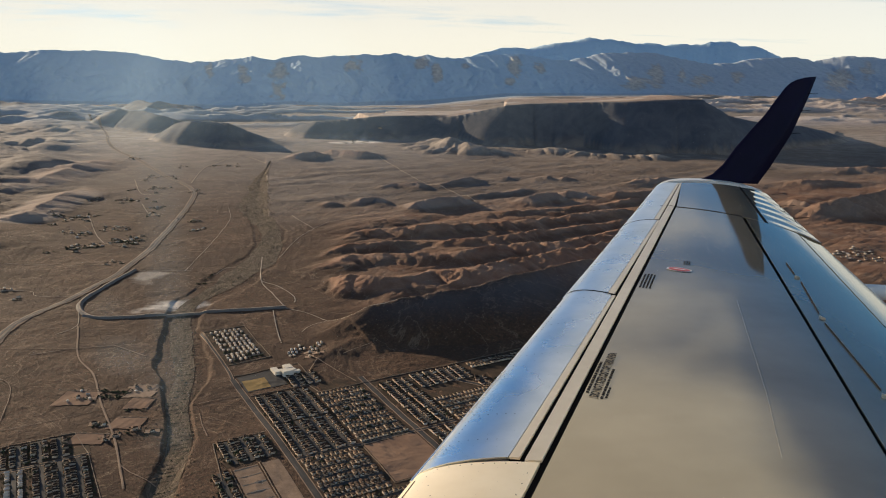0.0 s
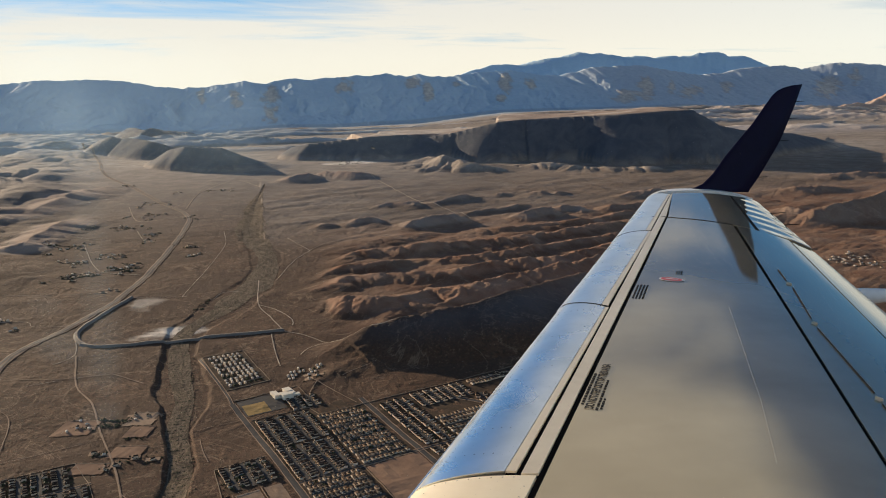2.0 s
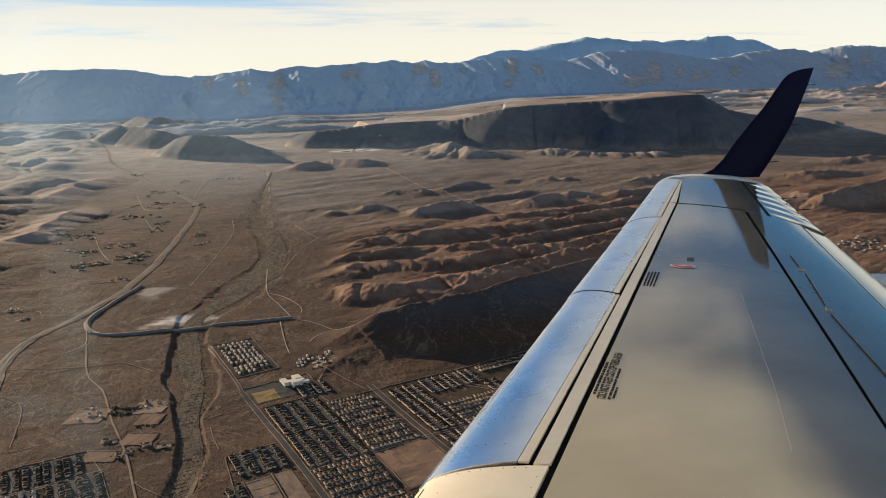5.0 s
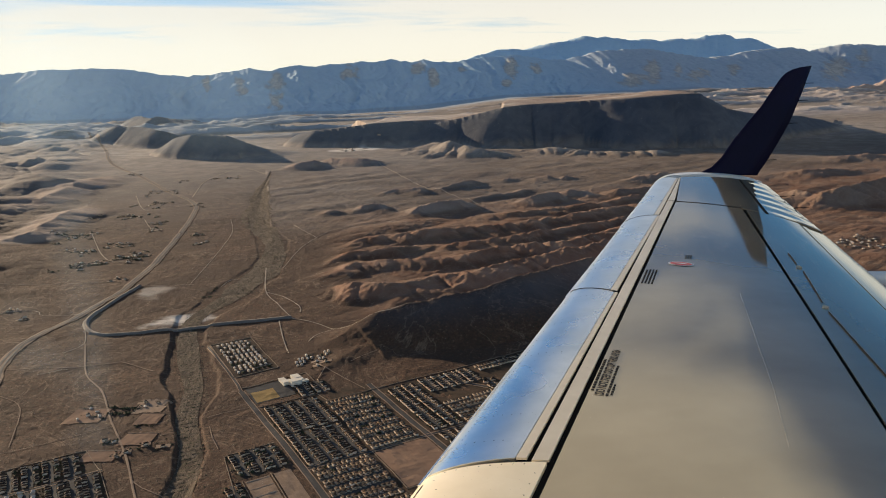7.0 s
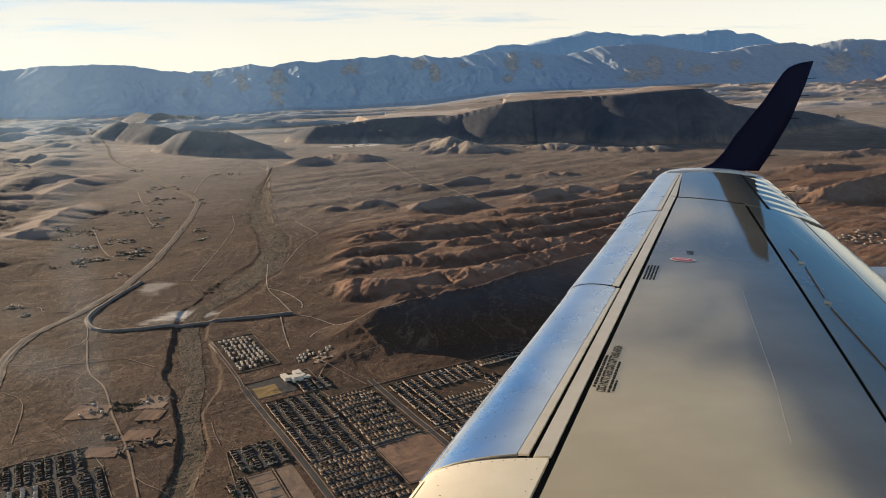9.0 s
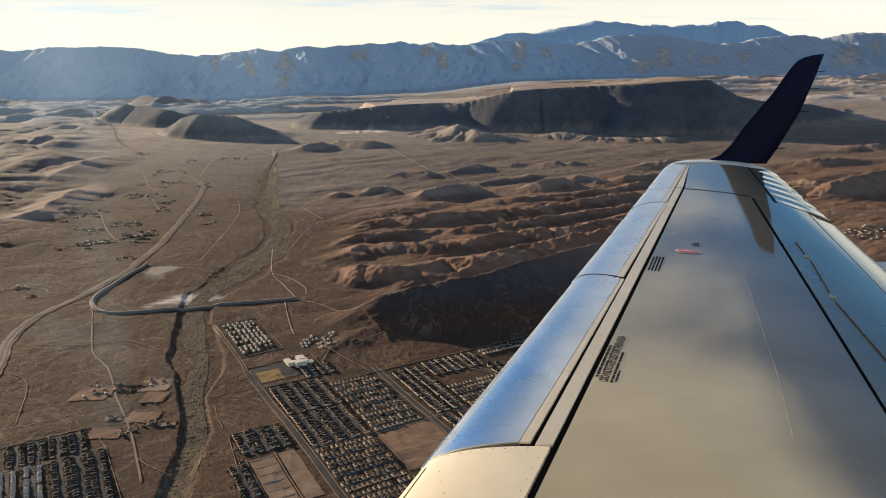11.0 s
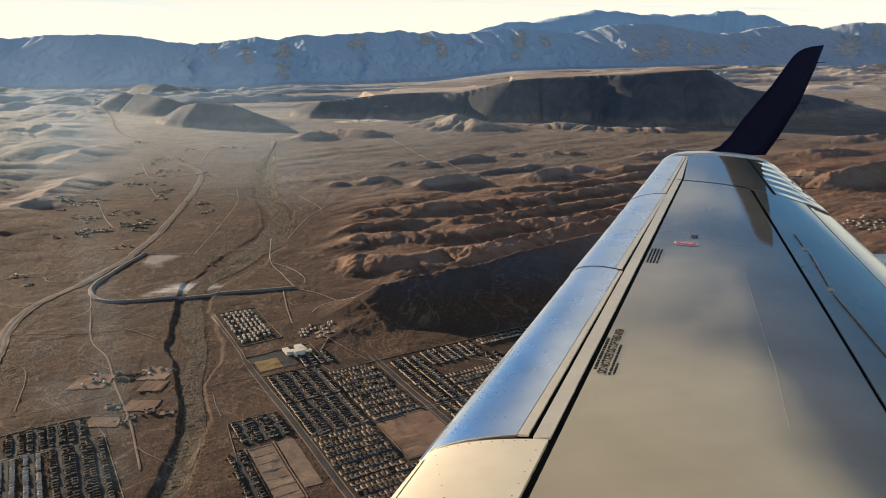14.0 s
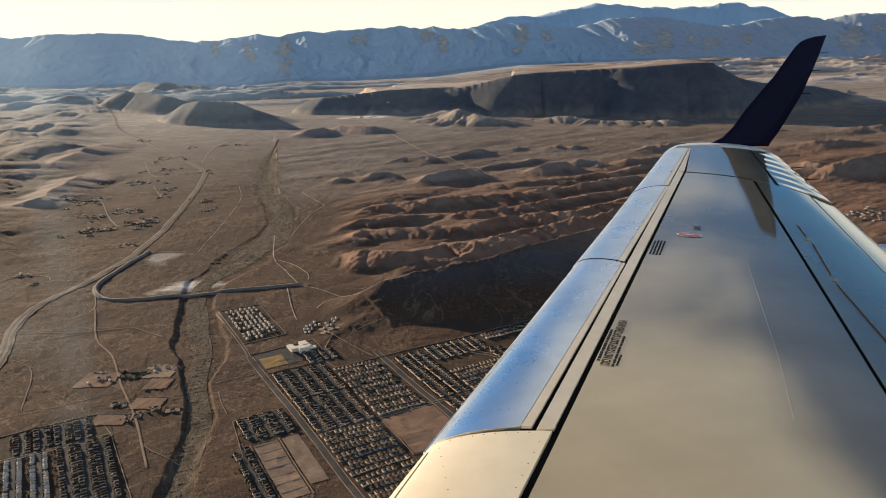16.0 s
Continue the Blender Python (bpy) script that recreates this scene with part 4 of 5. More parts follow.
def fuselage():
    """The curved cabin side with the window that the eye looks out of."""
    thing = tagged(new("fuselage_wall"), "curved white fuselage side with an oval window opening", "fuselage", kind="structure")
    bm = bmesh.new()
    n, rings = 48, 7

    def out(x, z, r):
        return (x, -1.14 + math.sqrt(max(r * r - (z + 0.2) ** 2, 0.0)), ZC + z)

    loops = {}
    for side, r in (("out", 1.37), ("in", 1.30)):
        loops[side] = []
        for k in range(rings):
            t = k / (rings - 1)
            loop = []
            for i in range(n):
                a = i * math.tau / n
                c, s = math.cos(a), math.sin(a)
                hx, hz = 0.07 + 0.22 * math.copysign(abs(c) ** 0.8, c), -0.03 + 0.21 * math.copysign(abs(s) ** 0.8, s)
                m = max(abs(c), abs(s))
                wx, wz = 2.4 * c / m, -0.42 + 1.15 * s / m
                loop.append(bm.verts.new(out(hx + (wx - hx) * t, hz + (wz - hz) * t, r)))
            loops[side].append(loop)
        for l0, l1 in zip(loops[side], loops[side][1:]):
            for i in range(n):
                j = (i + 1) % n
                bm.faces.new((l0[i], l0[j], l1[j], l1[i])).smooth = True
    for k in (0, -1):
        a, b = loops["out"][k], loops["in"][k]
        for i in range(n):
            j = (i + 1) % n
            bm.faces.new((a[i], a[j], b[j], b[i]))
    bmesh.ops.recalc_face_normals(bm, faces=bm.faces)
    part("skin", bm, WHITE, thing)
    # the pane in the opening
    bm = bmesh.new()
    rows = []
    for i in range(13):
        rows.append([bm.verts.new(out(0.07 + 0.235 * (j / 6 - 1), -0.03 + 0.225 * (i / 6 - 1), 1.335)) for j in range(13)])
    for r0, r1 in zip(rows, rows[1:]):
        for j in range(12):
            bm.faces.new((r0[j], r0[j + 1], r1[j + 1], r1[j])).smooth = True
    pane = part("pane", bm, window_pane(), thing, "clear acrylic cabin pane with dusty smears and a painted haze veil")
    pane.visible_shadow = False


def window_pane():
    """Clear acrylic whose dust and finger smears catch the sun, with an added veil that stands for distant haze."""
    m = bpy.data.materials.new("dusty_acrylic")
    m.use_nodes = True
    m.node_tree.nodes.clear()
    k = Nodes(m.node_tree)
    p = k.add("ShaderNodeMapping", Vector=position(k), Location=(0, 0, -ZC)).outputs[0]
    x, _, z = k.add("ShaderNodeSeparateXYZ", Vector=p).outputs
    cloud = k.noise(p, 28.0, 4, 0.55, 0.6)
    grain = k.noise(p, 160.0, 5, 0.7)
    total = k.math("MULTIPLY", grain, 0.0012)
    for cx0, cz0, rx, rz, much in SMEARS_AND_HAZE:
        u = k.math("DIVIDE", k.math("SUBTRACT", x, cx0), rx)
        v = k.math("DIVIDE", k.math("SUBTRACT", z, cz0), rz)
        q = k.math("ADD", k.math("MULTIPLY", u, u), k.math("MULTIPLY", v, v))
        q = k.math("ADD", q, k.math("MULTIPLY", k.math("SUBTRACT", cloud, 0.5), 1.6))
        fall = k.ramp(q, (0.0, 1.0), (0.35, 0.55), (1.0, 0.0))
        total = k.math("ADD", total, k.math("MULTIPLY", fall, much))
    # bluish, so that the veil passes for haze before the mountains
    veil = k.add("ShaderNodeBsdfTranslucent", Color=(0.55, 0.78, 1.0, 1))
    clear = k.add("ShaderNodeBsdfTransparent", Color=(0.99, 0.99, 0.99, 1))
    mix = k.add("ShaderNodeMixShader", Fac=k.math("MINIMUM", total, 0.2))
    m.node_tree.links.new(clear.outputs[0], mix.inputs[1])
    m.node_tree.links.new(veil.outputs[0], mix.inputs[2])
    k.add("ShaderNodeOutputMaterial", Surface=mix.outputs[0])
    return m


# dust on the pane and the haze veil laid over the ranges: centre, half widths in metres, strength
SMEARS_AND_HAZE = [(-0.0373, 0.0044, 0.0529, 0.0189, 0.027), (-0.0442, 0.0002, 0.0191, 0.014, 0.045), (-0.0417, -0.027, 0.0059, 0.055, 0.018), (-0.0524, -0.0549, 0.0073, 0.0055, 0.0195), (-0.0447, -0.076, 0.0074, 0.0056, 0.013), (-0.0441, -0.062, 0.0084, 0.0084, 0.0078), (-0.0542, -0.0436, 0.0055, 0.0034, 0.0117), (-0.0231, 0.0061, 0.0373, 0.0174, 0.015), (-0.0011000000000000003, 0.0059, 0.075, 0.02, 0.018)]
fuselage()


# ---- roads, dam and wash ----
def flow_line(pts, gap=0.25):
    """A smooth line through points of the plan."""
    pts = [np.array(p, float) for p in pts]
    pts = [2 * pts[0] - pts[1]] + pts + [2 * pts[-1] - pts[-2]]
    out = []
    for i in range(1, len(pts) - 2):
        p0, p1, p2, p3 = pts[i - 1:i + 3]
        n = max(1, int(np.linalg.norm(p2 - p1) / gap))
        for j in range(n):
            t = j / n
            out.append(0.5 * (2 * p1 + (p2 - p0) * t + (2 * p0 - 5 * p1 + 4 * p2 - p3) * t * t + (3 * p1 - p0 - 3 * p2 + p3) * t ** 3))
    out.append(pts[-2])
    return np.array(out)


def strip_mesh(name, line, offsets, lifts, mat, ragged=0.0, seed=0):
    """A band draped over the land: cross-section offsets (plan units) and lifts (metres)."""
    line = np.asarray(line)
    tan = np.gradient(line, axis=0)
    tan /= np.linalg.norm(tan, axis=1)[:, None] + 1e-9
    nor = np.stack([tan[:, 1], -tan[:, 0]], 1)
    rng = np.random.RandomState(seed)
    cols = []
    for o, h in zip(offsets, lifts):
        off = o * (1 + ragged * (rng.rand(len(line)) - 0.5))
        p = line + nor * np.atleast_1d(off)[:, None]
        z = ground_z(p[:, 0] * U, p[:, 1] * U) + h
        cols.append(np.column_stack([p * U, z]))
    n, m = len(line), len(cols)
    co = np.stack(cols, 1).reshape(-1, 3)
    faces = [(i * m + j, (i + 1) * m + j, (i + 1) * m + j + 1, i * m + j + 1) for i in range(n - 1) for j in range(m - 1)]
    me = bpy.data.meshes.new(name)
    me.from_pydata(co.tolist(), [], [f[::-1] for f in faces])
    me.materials.append(mat)
    return new(name, me)


def road(name, pts, width, mat, label, lift=0.12, ragged=0.0, gap=0.25):
    line = flow_line(pts, gap)
    h = width / 2
    ob = strip_mesh(name, line, (-h, 0, h), (lift - 0.04, lift, lift - 0.04), mat, ragged, len(pts))
    return tagged(ob, label, "road", kind="structure")


PALE_DIRT = speckled("pale_dirt", (0.30, 0.235, 0.175), (0.44, 0.36, 0.275), 0.15, 0.95)
CONCRETE = speckled("dam_facing", (0.15, 0.13, 0.115), (0.21, 0.185, 0.16), 0.25, 0.9, bumpy=0.2)
VERGE = speckled("verge_soil", (0.23, 0.16, 0.11), (0.33, 0.235, 0.165), 0.12, 0.95)
OLD_ASPHALT = speckled("worn_asphalt", (0.11, 0.095, 0.08), (0.16, 0.14, 0.12), 0.4, 0.85)

HIGHWAY = [(-27, 140), (-18.96, 107.22), (-15.62, 89.92), (-13.45, 82.15), (-10.7, 74.76), (-7.26, 63.83), (-5.38, 58.82), (-4.6, 55.29), (-4.53, 52.37), (-4.65, 47.96), (-4.98, 42.71), (-5.31, 38.52), (-5.68, 35.88), (-6.0, 33.94), (-6.48, 32.66), (-6.9, 31.17), (-7.52, 29.63), (-8.01, 28.35), (-8.18, 27.15), (-8.17, 25.8), (-7.83, 23.8), (-7.7, 21.4), (-7.6, 19.1), (-7.5, 17.3), (-7.4, 15.5), (-7.2, 11)]
hw = flow_line(HIGHWAY, 0.3)
tagged(strip_mesh("highway_verge", hw, (-0.17, 0, 0.17), (0.19, 0.24, 0.19), VERGE, 0.35, 1), "graded sandy verge along the desert highway", "verge", kind="structure")
for name, o in (("road_westbound", -0.062), ("road_eastbound", 0.062)):
    tagged(strip_mesh(name, hw, (o - 0.045, o, o + 0.045), (0.26, 0.30, 0.26), OLD_ASPHALT), "worn asphalt carriageway of a desert highway", "road", kind="structure")

def tracks(*rows):
    for pts, w in rows:
        road("dirt_road", pts, w * 0.62, VERGE if min(q[1] for q in pts) < 24.5 else PALE_DIRT, "pale graded dirt road across the desert", 0.20, 0.3)


# by the wash
tracks(
    ([(-0.3, 36.37), (-0.34, 32.28), (0.06, 30.26), (0.41, 28.66), (0.55, 28.13)], 0.07),
    ([(-0.34, 32.1), (0.29, 31.22), (0.85, 29.62), (0.82, 28.89)], 0.07),
    ([(-3.37, 34.16), (-2.63, 39.51), (-2.02, 45.29), (-2.21, 49.46)], 0.04),
    ([(-5.3, 34.7), (-4.17, 34.43), (-3.15, 34.19)], 0.04),
    ([(1.33, 46.28), (1.71, 44.42), (2.31, 42.15)], 0.05),
    ([(0.43, 36.13), (1.66, 40.65), (3.67, 44.2), (6.85, 44.75)], 0.04),
    ([(-2.11, 33.48), (-1.7, 34.57), (-1.01, 34.54)], 0.04),
)
# slope
tracks(
    ([(0.55, 28.13), (1.05, 27.71), (1.57, 26.96), (2.05, 26.0), (2.65, 25.58), (3.54, 25.42), (4.45, 25.51)], 0.06),
    ([(2.03, 26.37), (1.33, 26.22), (0.93, 25.52)], 0.05),
    ([(0.07, 28.01), (0.15, 26.16), (0.27, 24.61)], 0.06),
    ([(0.89, 23.51), (1.26, 22.92), (1.61, 22.26), (2.19, 21.14)], 0.04),
    ([(1.26, 22.92), (1.0, 22.17)], 0.05),
    ([(2.02, 23.18), (2.58, 23.61), (3.13, 23.86)], 0.04),
)
# valley
tracks(
    ([(-10.59, 32.48), (-8.78, 32.21), (-8.29, 31.39), (-7.19, 31.19), (-6.53, 31.28)], 0.04),
    ([(-9.25, 62.3), (-7.8, 55.38), (-6.24, 55.46), (-5.3, 56.03)], 0.08),
    ([(-9.58, 47.72), (-8.34, 42.79), (-7.54, 40.34)], 0.07),
    ([(-7.29, 51.38), (-6.47, 47.93), (-5.88, 47.2)], 0.07),
    ([(-5.15, 59.8), (-4.85, 67.33), (-3.77, 72.46), (-1.95, 76.34), (-0.01, 70.77)], 0.1),
    ([(-7.59, 40.6), (-8.49, 40.06), (-9.33, 39.42)], 0.06),
    ([(-7.52, 40.21), (-6.4, 39.35), (-5.57, 39.07)], 0.06),
    ([(-6.47, 47.93), (-8.15, 48.55), (-10.38, 50.09)], 0.05),
)
# far
tracks(
    ([(8.92, 84.73), (10.03, 73.96), (10.83, 58.98), (11.87, 54.19), (12.67, 48.94)], 0.12),
)
# plain
tracks(
    ([(-12.05, 36.72), (-9.35, 36.41), (-7.73, 36.07), (-6.48, 35.95)], 0.05),
    ([(-6.54, 29.66), (-6.14, 27.49), (-6.62, 26.68)], 0.05),
    ([(-6.09, 27.42), (-5.5, 24.45), (-4.81, 22.92), (-4.25, 20.85), (-3.61, 18.76), (-3.26, 17.31), (-3.03, 16.29)], 0.08),
    ([(-8.73, 25.63), (-7.13, 25.4), (-6.15, 25.21), (-5.05, 25.28), (-4.66, 25.31), (-3.64, 24.27)], 0.06),
    ([(-6.9, 24.76), (-6.13, 25.1)], 0.04),
    ([(-10.56, 31.74), (-9.58, 32.31), (-8.78, 32.21)], 0.05),
    ([(-8.99, 25.47), (-8.29, 26.24), (-8.04, 27.78)], 0.05),
)
# low
tracks(
    ([(-6.77, 19.46), (-5.87, 19.68), (-4.97, 20.11), (-4.12, 20.4)], 0.04),
    ([(-1.9, 20.36), (-1.42, 20.58), (-0.86, 20.76)], 0.04),
    ([(-1.8, 19.81), (-1.7, 19.13), (-1.54, 18.47)], 0.04),
    ([(-7.47, 23.28), (-6.72, 22.28), (-6.33, 19.81)], 0.04),
    ([(-2.39, 16.35), (-3.01, 16.99), (-3.27, 17.36)], 0.04),
)
# beyond the highway
tracks(
    ([(-28, 22.4), (-20, 23.5), (-15.5, 24.0), (-12.8, 24.4), (-8.9, 25.4)], 0.08),
    ([(-16.1, 37.6), (-14.4, 30.6), (-12.8, 24.4)], 0.08),
    ([(-12.8, 24.4), (-11.6, 20.8), (-10.1, 16.7), (-9.0, 12.5)], 0.1),
    ([(-12.1, 17.9), (-10.3, 18.0), (-8.1, 18.5)], 0.06),
)


def dam():
    """An L-shaped flood embankment with a flat top and sloped faces."""
    thing = tagged(new("flood_dam"), "long grey flood control embankment with a flat top", "dam")
    thing.location = (-3 * U, 27.4 * U, float(ground_z(-3 * U, 27.4 * U)[0]))
    inv = Matrix.Translation(-Vector(thing.location))
    for name, pts in (("long_wall", [(-6.15, 28.63), (-5.54, 28.2), (-4.46, 28.18), (-3.56, 28.22), (-2.27, 28.27), (-0.94, 28.26), (0.5, 28.29)]),
                      ("short_wall", [(-5.39, 34.73), (-5.75, 33.6), (-6.13, 32.38), (-6.44, 31.1), (-6.57, 30.42), (-6.53, 29.79), (-6.32, 29.07), (-5.98, 28.52)])):
        line = flow_line(pts, 0.12)
        h = 0.065 * U
        body = strip_mesh(name, line, (-0.13, -0.04, 0.04, 0.13), (-0.3, h, h, -0.3), CONCRETE)
        top = strip_mesh("top_road", line, (-0.025, 0.025), (h + 0.05, h + 0.05), PALE_DIRT)
        for ob in (body, top):
            ob.parent, ob.matrix_parent_inverse = thing, inv
        top.parent, top.matrix_parent_inverse = body, Matrix.Identity(4)


dam()


def wash_material():
    m, k, b = material("wash_gravel", 0.95, 0, 0.1)
    p = position(k)
    braid = k.noise(k.add("ShaderNodeMapping", Vector=p, Scale=(0.30, 0.10, 0.2)).outputs[0], 1.0, 7, 0.68, 1.0)
    fine = k.noise(p, 0.8, 6, 0.75)
    col = k.ramp(braid, (0.34, (0.058, 0.040, 0.027)), (0.47, (0.092, 0.064, 0.044)), (0.52, (0.17, 0.125, 0.086)), (0.60, (0.074, 0.052, 0.035)))
    col = k.mix(k.ramp(fine, (0.48, 0.0), (0.60, 0.6)), col, (0.085, 0.075, 0.045))
    k.put(b, "Base Color", col)
    bump(k, b, fine, 0.6, 0.8)
    return m


WASH_GRAVEL = wash_material()
wl = flow_line(WASH, 0.18)
ww = np.interp(np.linspace(0, len(WASH) - 1, len(wl)), range(len(WASH_W)), WASH_W)


def build_wash():
    """The gravel bed of the dry wash, inside its banks."""
    rng = np.random.RandomState(3)
    tan = np.gradient(wl, axis=0)
    tan /= np.linalg.norm(tan, axis=1)[:, None]
    nor = np.stack([tan[:, 1], -tan[:, 0]], 1)
    rows = []
    arc = np.linspace(0, len(wl) * 0.18, len(wl))
    for f in (-0.85, -0.4, 0, 0.4, 0.85):
        p = wl + nor * (ww * f * (0.70 + 0.55 * fbm(arc * 0.9 + 7 * f, arc * 0 + f, 4, 301)))[:, None]
        rows.append(np.column_stack([p * U, ground_z(p[:, 0] * U, p[:, 1] * U) + 0.10]))
    co, m = np.stack(rows, 1).reshape(-1, 3), 5
    me = bpy.data.meshes.new("dry_wash")
    me.from_pydata(co.tolist(), [], [(i * m + j, i * m + j + 1, (i + 1) * m + j + 1, (i + 1) * m + j) for i in range(len(wl) - 1) for j in range(m - 1)])
    me.materials.append(WASH_GRAVEL)
    tagged(new("dry_wash", me), "braided grey gravel bed of a dry desert wash", "wash", kind="structure")


build_wash()


# ---- housing ----
E1, E2, O = np.array((0.262, -1.000)), np.array((0.915, 0.315)), np.array((2.45, 20.95))   # the street grid


def grid(s, q):
    return O + E1 * s + E2 * q


def painted(name, colours, rough=0.8):
    """Paint that differs from house to house."""
    m, k, b = material(name, rough, 0, 0.08)
    info = k.add("ShaderNodeObjectInfo").outputs["Random"]
    isle = k.add("ShaderNodeNewGeometry").outputs["Random Per Island"]
    pick = k.math("FRACT", k.math("ADD", info, isle))
    n = len(colours)
    col = k.ramp(pick, *[(i / (n - 1), c) for i, c in enumerate(colours)])
    k.put(b, "Base Color", k.mix(k.math("MULTIPLY", k.noise(position(k), 3.0, 4), 0.35), col, (0.055, 0.042, 0.031)))
    return m


STUCCO = painted("stucco", [(0.56, 0.41, 0.28), (0.74, 0.60, 0.45), (0.60, 0.43, 0.30), (0.80, 0.70, 0.58)])
BLOCK_WALL = painted("block_wall", [(0.21, 0.155, 0.11), (0.28, 0.21, 0.15)])
ROOF_TILE = painted("roof_tile", [(0.022, 0.014, 0.010), (0.058, 0.032, 0.020), (0.032, 0.022, 0.016), (0.095, 0.052, 0.031)])
PALE_ROOF = painted("pale_roof", [(0.46, 0.39, 0.31), (0.66, 0.59, 0.50), (0.55, 0.47, 0.38), (0.76, 0.70, 0.62)])
LEAF = painted("dark_foliage", [(0.020, 0.028, 0.012), (0.035, 0.045, 0.018), (0.028, 0.034, 0.016), (0.050, 0.052, 0.024)])


def house_shapes(w, d, h, rise, gable=0.0):
    """Walls, hipped roof, and a garage wing: two lists of vertices and faces."""
    v, f = [], []

    def box(x0, x1, y0, y1, z1):
        n = len(v)
        v.extend([(x0, y0, -0.3), (x1, y0, -0.3), (x1, y1, -0.3), (x0, y1, -0.3), (x0, y0, z1), (x1, y0, z1), (x1, y1, z1), (x0, y1, z1)])
        f.extend([(n, n + 1, n + 5, n + 4), (n + 1, n + 2, n + 6, n + 5), (n + 2, n + 3, n + 7, n + 6), (n + 3, n, n + 4, n + 7)])

    rv, rf = [], []

    def hip(x0, x1, y0, y1, z0, z1):
        n, e = len(rv), 0.06
        x0, x1, y0, y1 = x0 - e, x1 + e, y0 - e, y1 + e
        k = min(x1 - x0, y1 - y0) / 2 * (1 - gable)
        if x1 - x0 > y1 - y0:
            ridge = [(x0 + k * 0.8, (y0 + y1) / 2, z1), (x1 - k * 0.8, (y0 + y1) / 2, z1)]
        else:
            ridge = [((x0 + x1) / 2, y0 + k * 0.8, z1), ((x0 + x1) / 2, y1 - k * 0.8, z1)]
        rv.extend([(x0, y0, z0), (x1, y0, z0), (x1, y1, z0), (x0, y1, z0)] + ridge)
        if x1 - x0 > y1 - y0:
            rf.extend([(n, n + 1, n + 5, n + 4), (n + 1, n + 2, n + 5), (n + 2, n + 3, n + 4, n + 5), (n + 3, n, n + 4), (n + 3, n + 2, n + 1, n)])
        else:
            rf.extend([(n, n + 1, n + 4), (n + 1, n + 2, n + 5, n + 4), (n + 2, n + 3, n + 5), (n + 3, n, n + 4, n + 5), (n + 3, n + 2, n + 1, n)])

    box(-w / 2, w / 2, -d / 2, d / 2, h)
    hip(-w / 2, w / 2, -d / 2, d / 2, h, h + rise)
    box(-w / 2 + 0.05, -w / 2 + w * 0.45, d / 2, d / 2 + d * 0.28, h * 0.6)
    hip(-w / 2 + 0.05, -w / 2 + w * 0.45, d / 2 - 0.05, d / 2 + d * 0.28, h * 0.6, h * 0.6 + rise * 0.6)
    return (v, f), (rv, rf)


MODELS = [house_shapes(0.98, 1.10, 0.62, 0.22), house_shapes(0.92, 1.22, 0.68, 0.26, 0.8), house_shapes(1.00, 1.08, 0.44, 0.22, 0.5)]


def mesh_of(name, vf, mat):
    me = bpy.data.meshes.new(name)
    me.from_pydata(vf[0], [], vf[1])
    me.materials.append(mat)
    return me


rng = np.random.RandomState(11)
places = []          # x, y, heading, model, pale roof
streets = []
trees = []


def row(p0, p1, both=True, pitch=0.112, setback=0.125, skip=0.05, pale=False, tree=0.85):
    """Houses along a street, facing it, from one place of the plan to another."""
    p0, p1 = np.array(p0, float), np.array(p1, float)
    length = np.linalg.norm(p1 - p0)
    t = (p1 - p0) / length
    n = np.array((t[1], -t[0]))
    streets.append((p0, p1))
    for side in ((1, -1) if both else (1,)):
        for i in range(int(length / pitch)):
            c = p0 + t * (i + 0.5) * pitch + n * side * (setback + 0.012 * (rng.rand() - 0.5))
            if rng.rand() < skip:
                trees.append((*c, 0.5 + 0.3 * rng.rand()))
                continue
            heading = math.atan2(-n[1] * side, -n[0] * side) - math.pi / 2
            places.append((c[0], c[1], heading, rng.randint(3), pale))
            if rng.rand() < tree:
                b = c + n * side * (0.075 + 0.02 * rng.rand()) + t * 0.06 * (rng.rand() - 0.5)
                trees.append((*b, 0.16 + 0.26 * rng.rand()))
            if rng.rand() < 0.45:
                f = c - n * side * 0.085 + t * 0.05
                trees.append((*f, 0.12 + 0.16 * rng.rand()))


def block(s0, s1, q0, q1, way, gap=0.405, pale=False, skip=0.04, tree=0.85, pitch=0.112):
    """Parallel streets that fill a block of the grid; way: the axis along which they run."""
    lo, hi = (q0, q1) if way == "s" else (s0, s1)
    n = max(1, round((hi - lo) / gap))
    for i in range(n):
        c = lo + (i + 0.5) * (hi - lo) / n
        if way == "s":
            row(grid(s0, c), grid(s1, c), pale=pale, skip=skip, tree=tree, pitch=pitch)
        else:
            row(grid(c, q0), grid(c, q1), pale=pale, skip=skip, tree=tree, pitch=pitch)


def ring(s, q, r, a0, a1, both=True):
    """Short rows that follow a curved street."""
    n = max(2, int(r * radians(abs(a1 - a0)) / 0.36))
    pts = [grid(s + r * math.sin(radians(a0 + (a1 - a0) * i / n)), q + r * math.cos(radians(a0 + (a1 - a0) * i / n))) for i in range(n + 1)]
    for p, w in zip(pts, pts[1:]):
        row(p, w, both, 0.115, 0.12, 0.03)


# west of the avenue
block(0.0, 3.05, -1.50, -0.20, "q")
block(-0.55, 1.2, -3.05, -1.62, "s")
block(1.3, 3.1, -3.05, -1.62, "s")
block(3.2, 5.1, -3.05, -1.62, "q")
block(5.2, 7.6, -3.0, -0.2, "q")
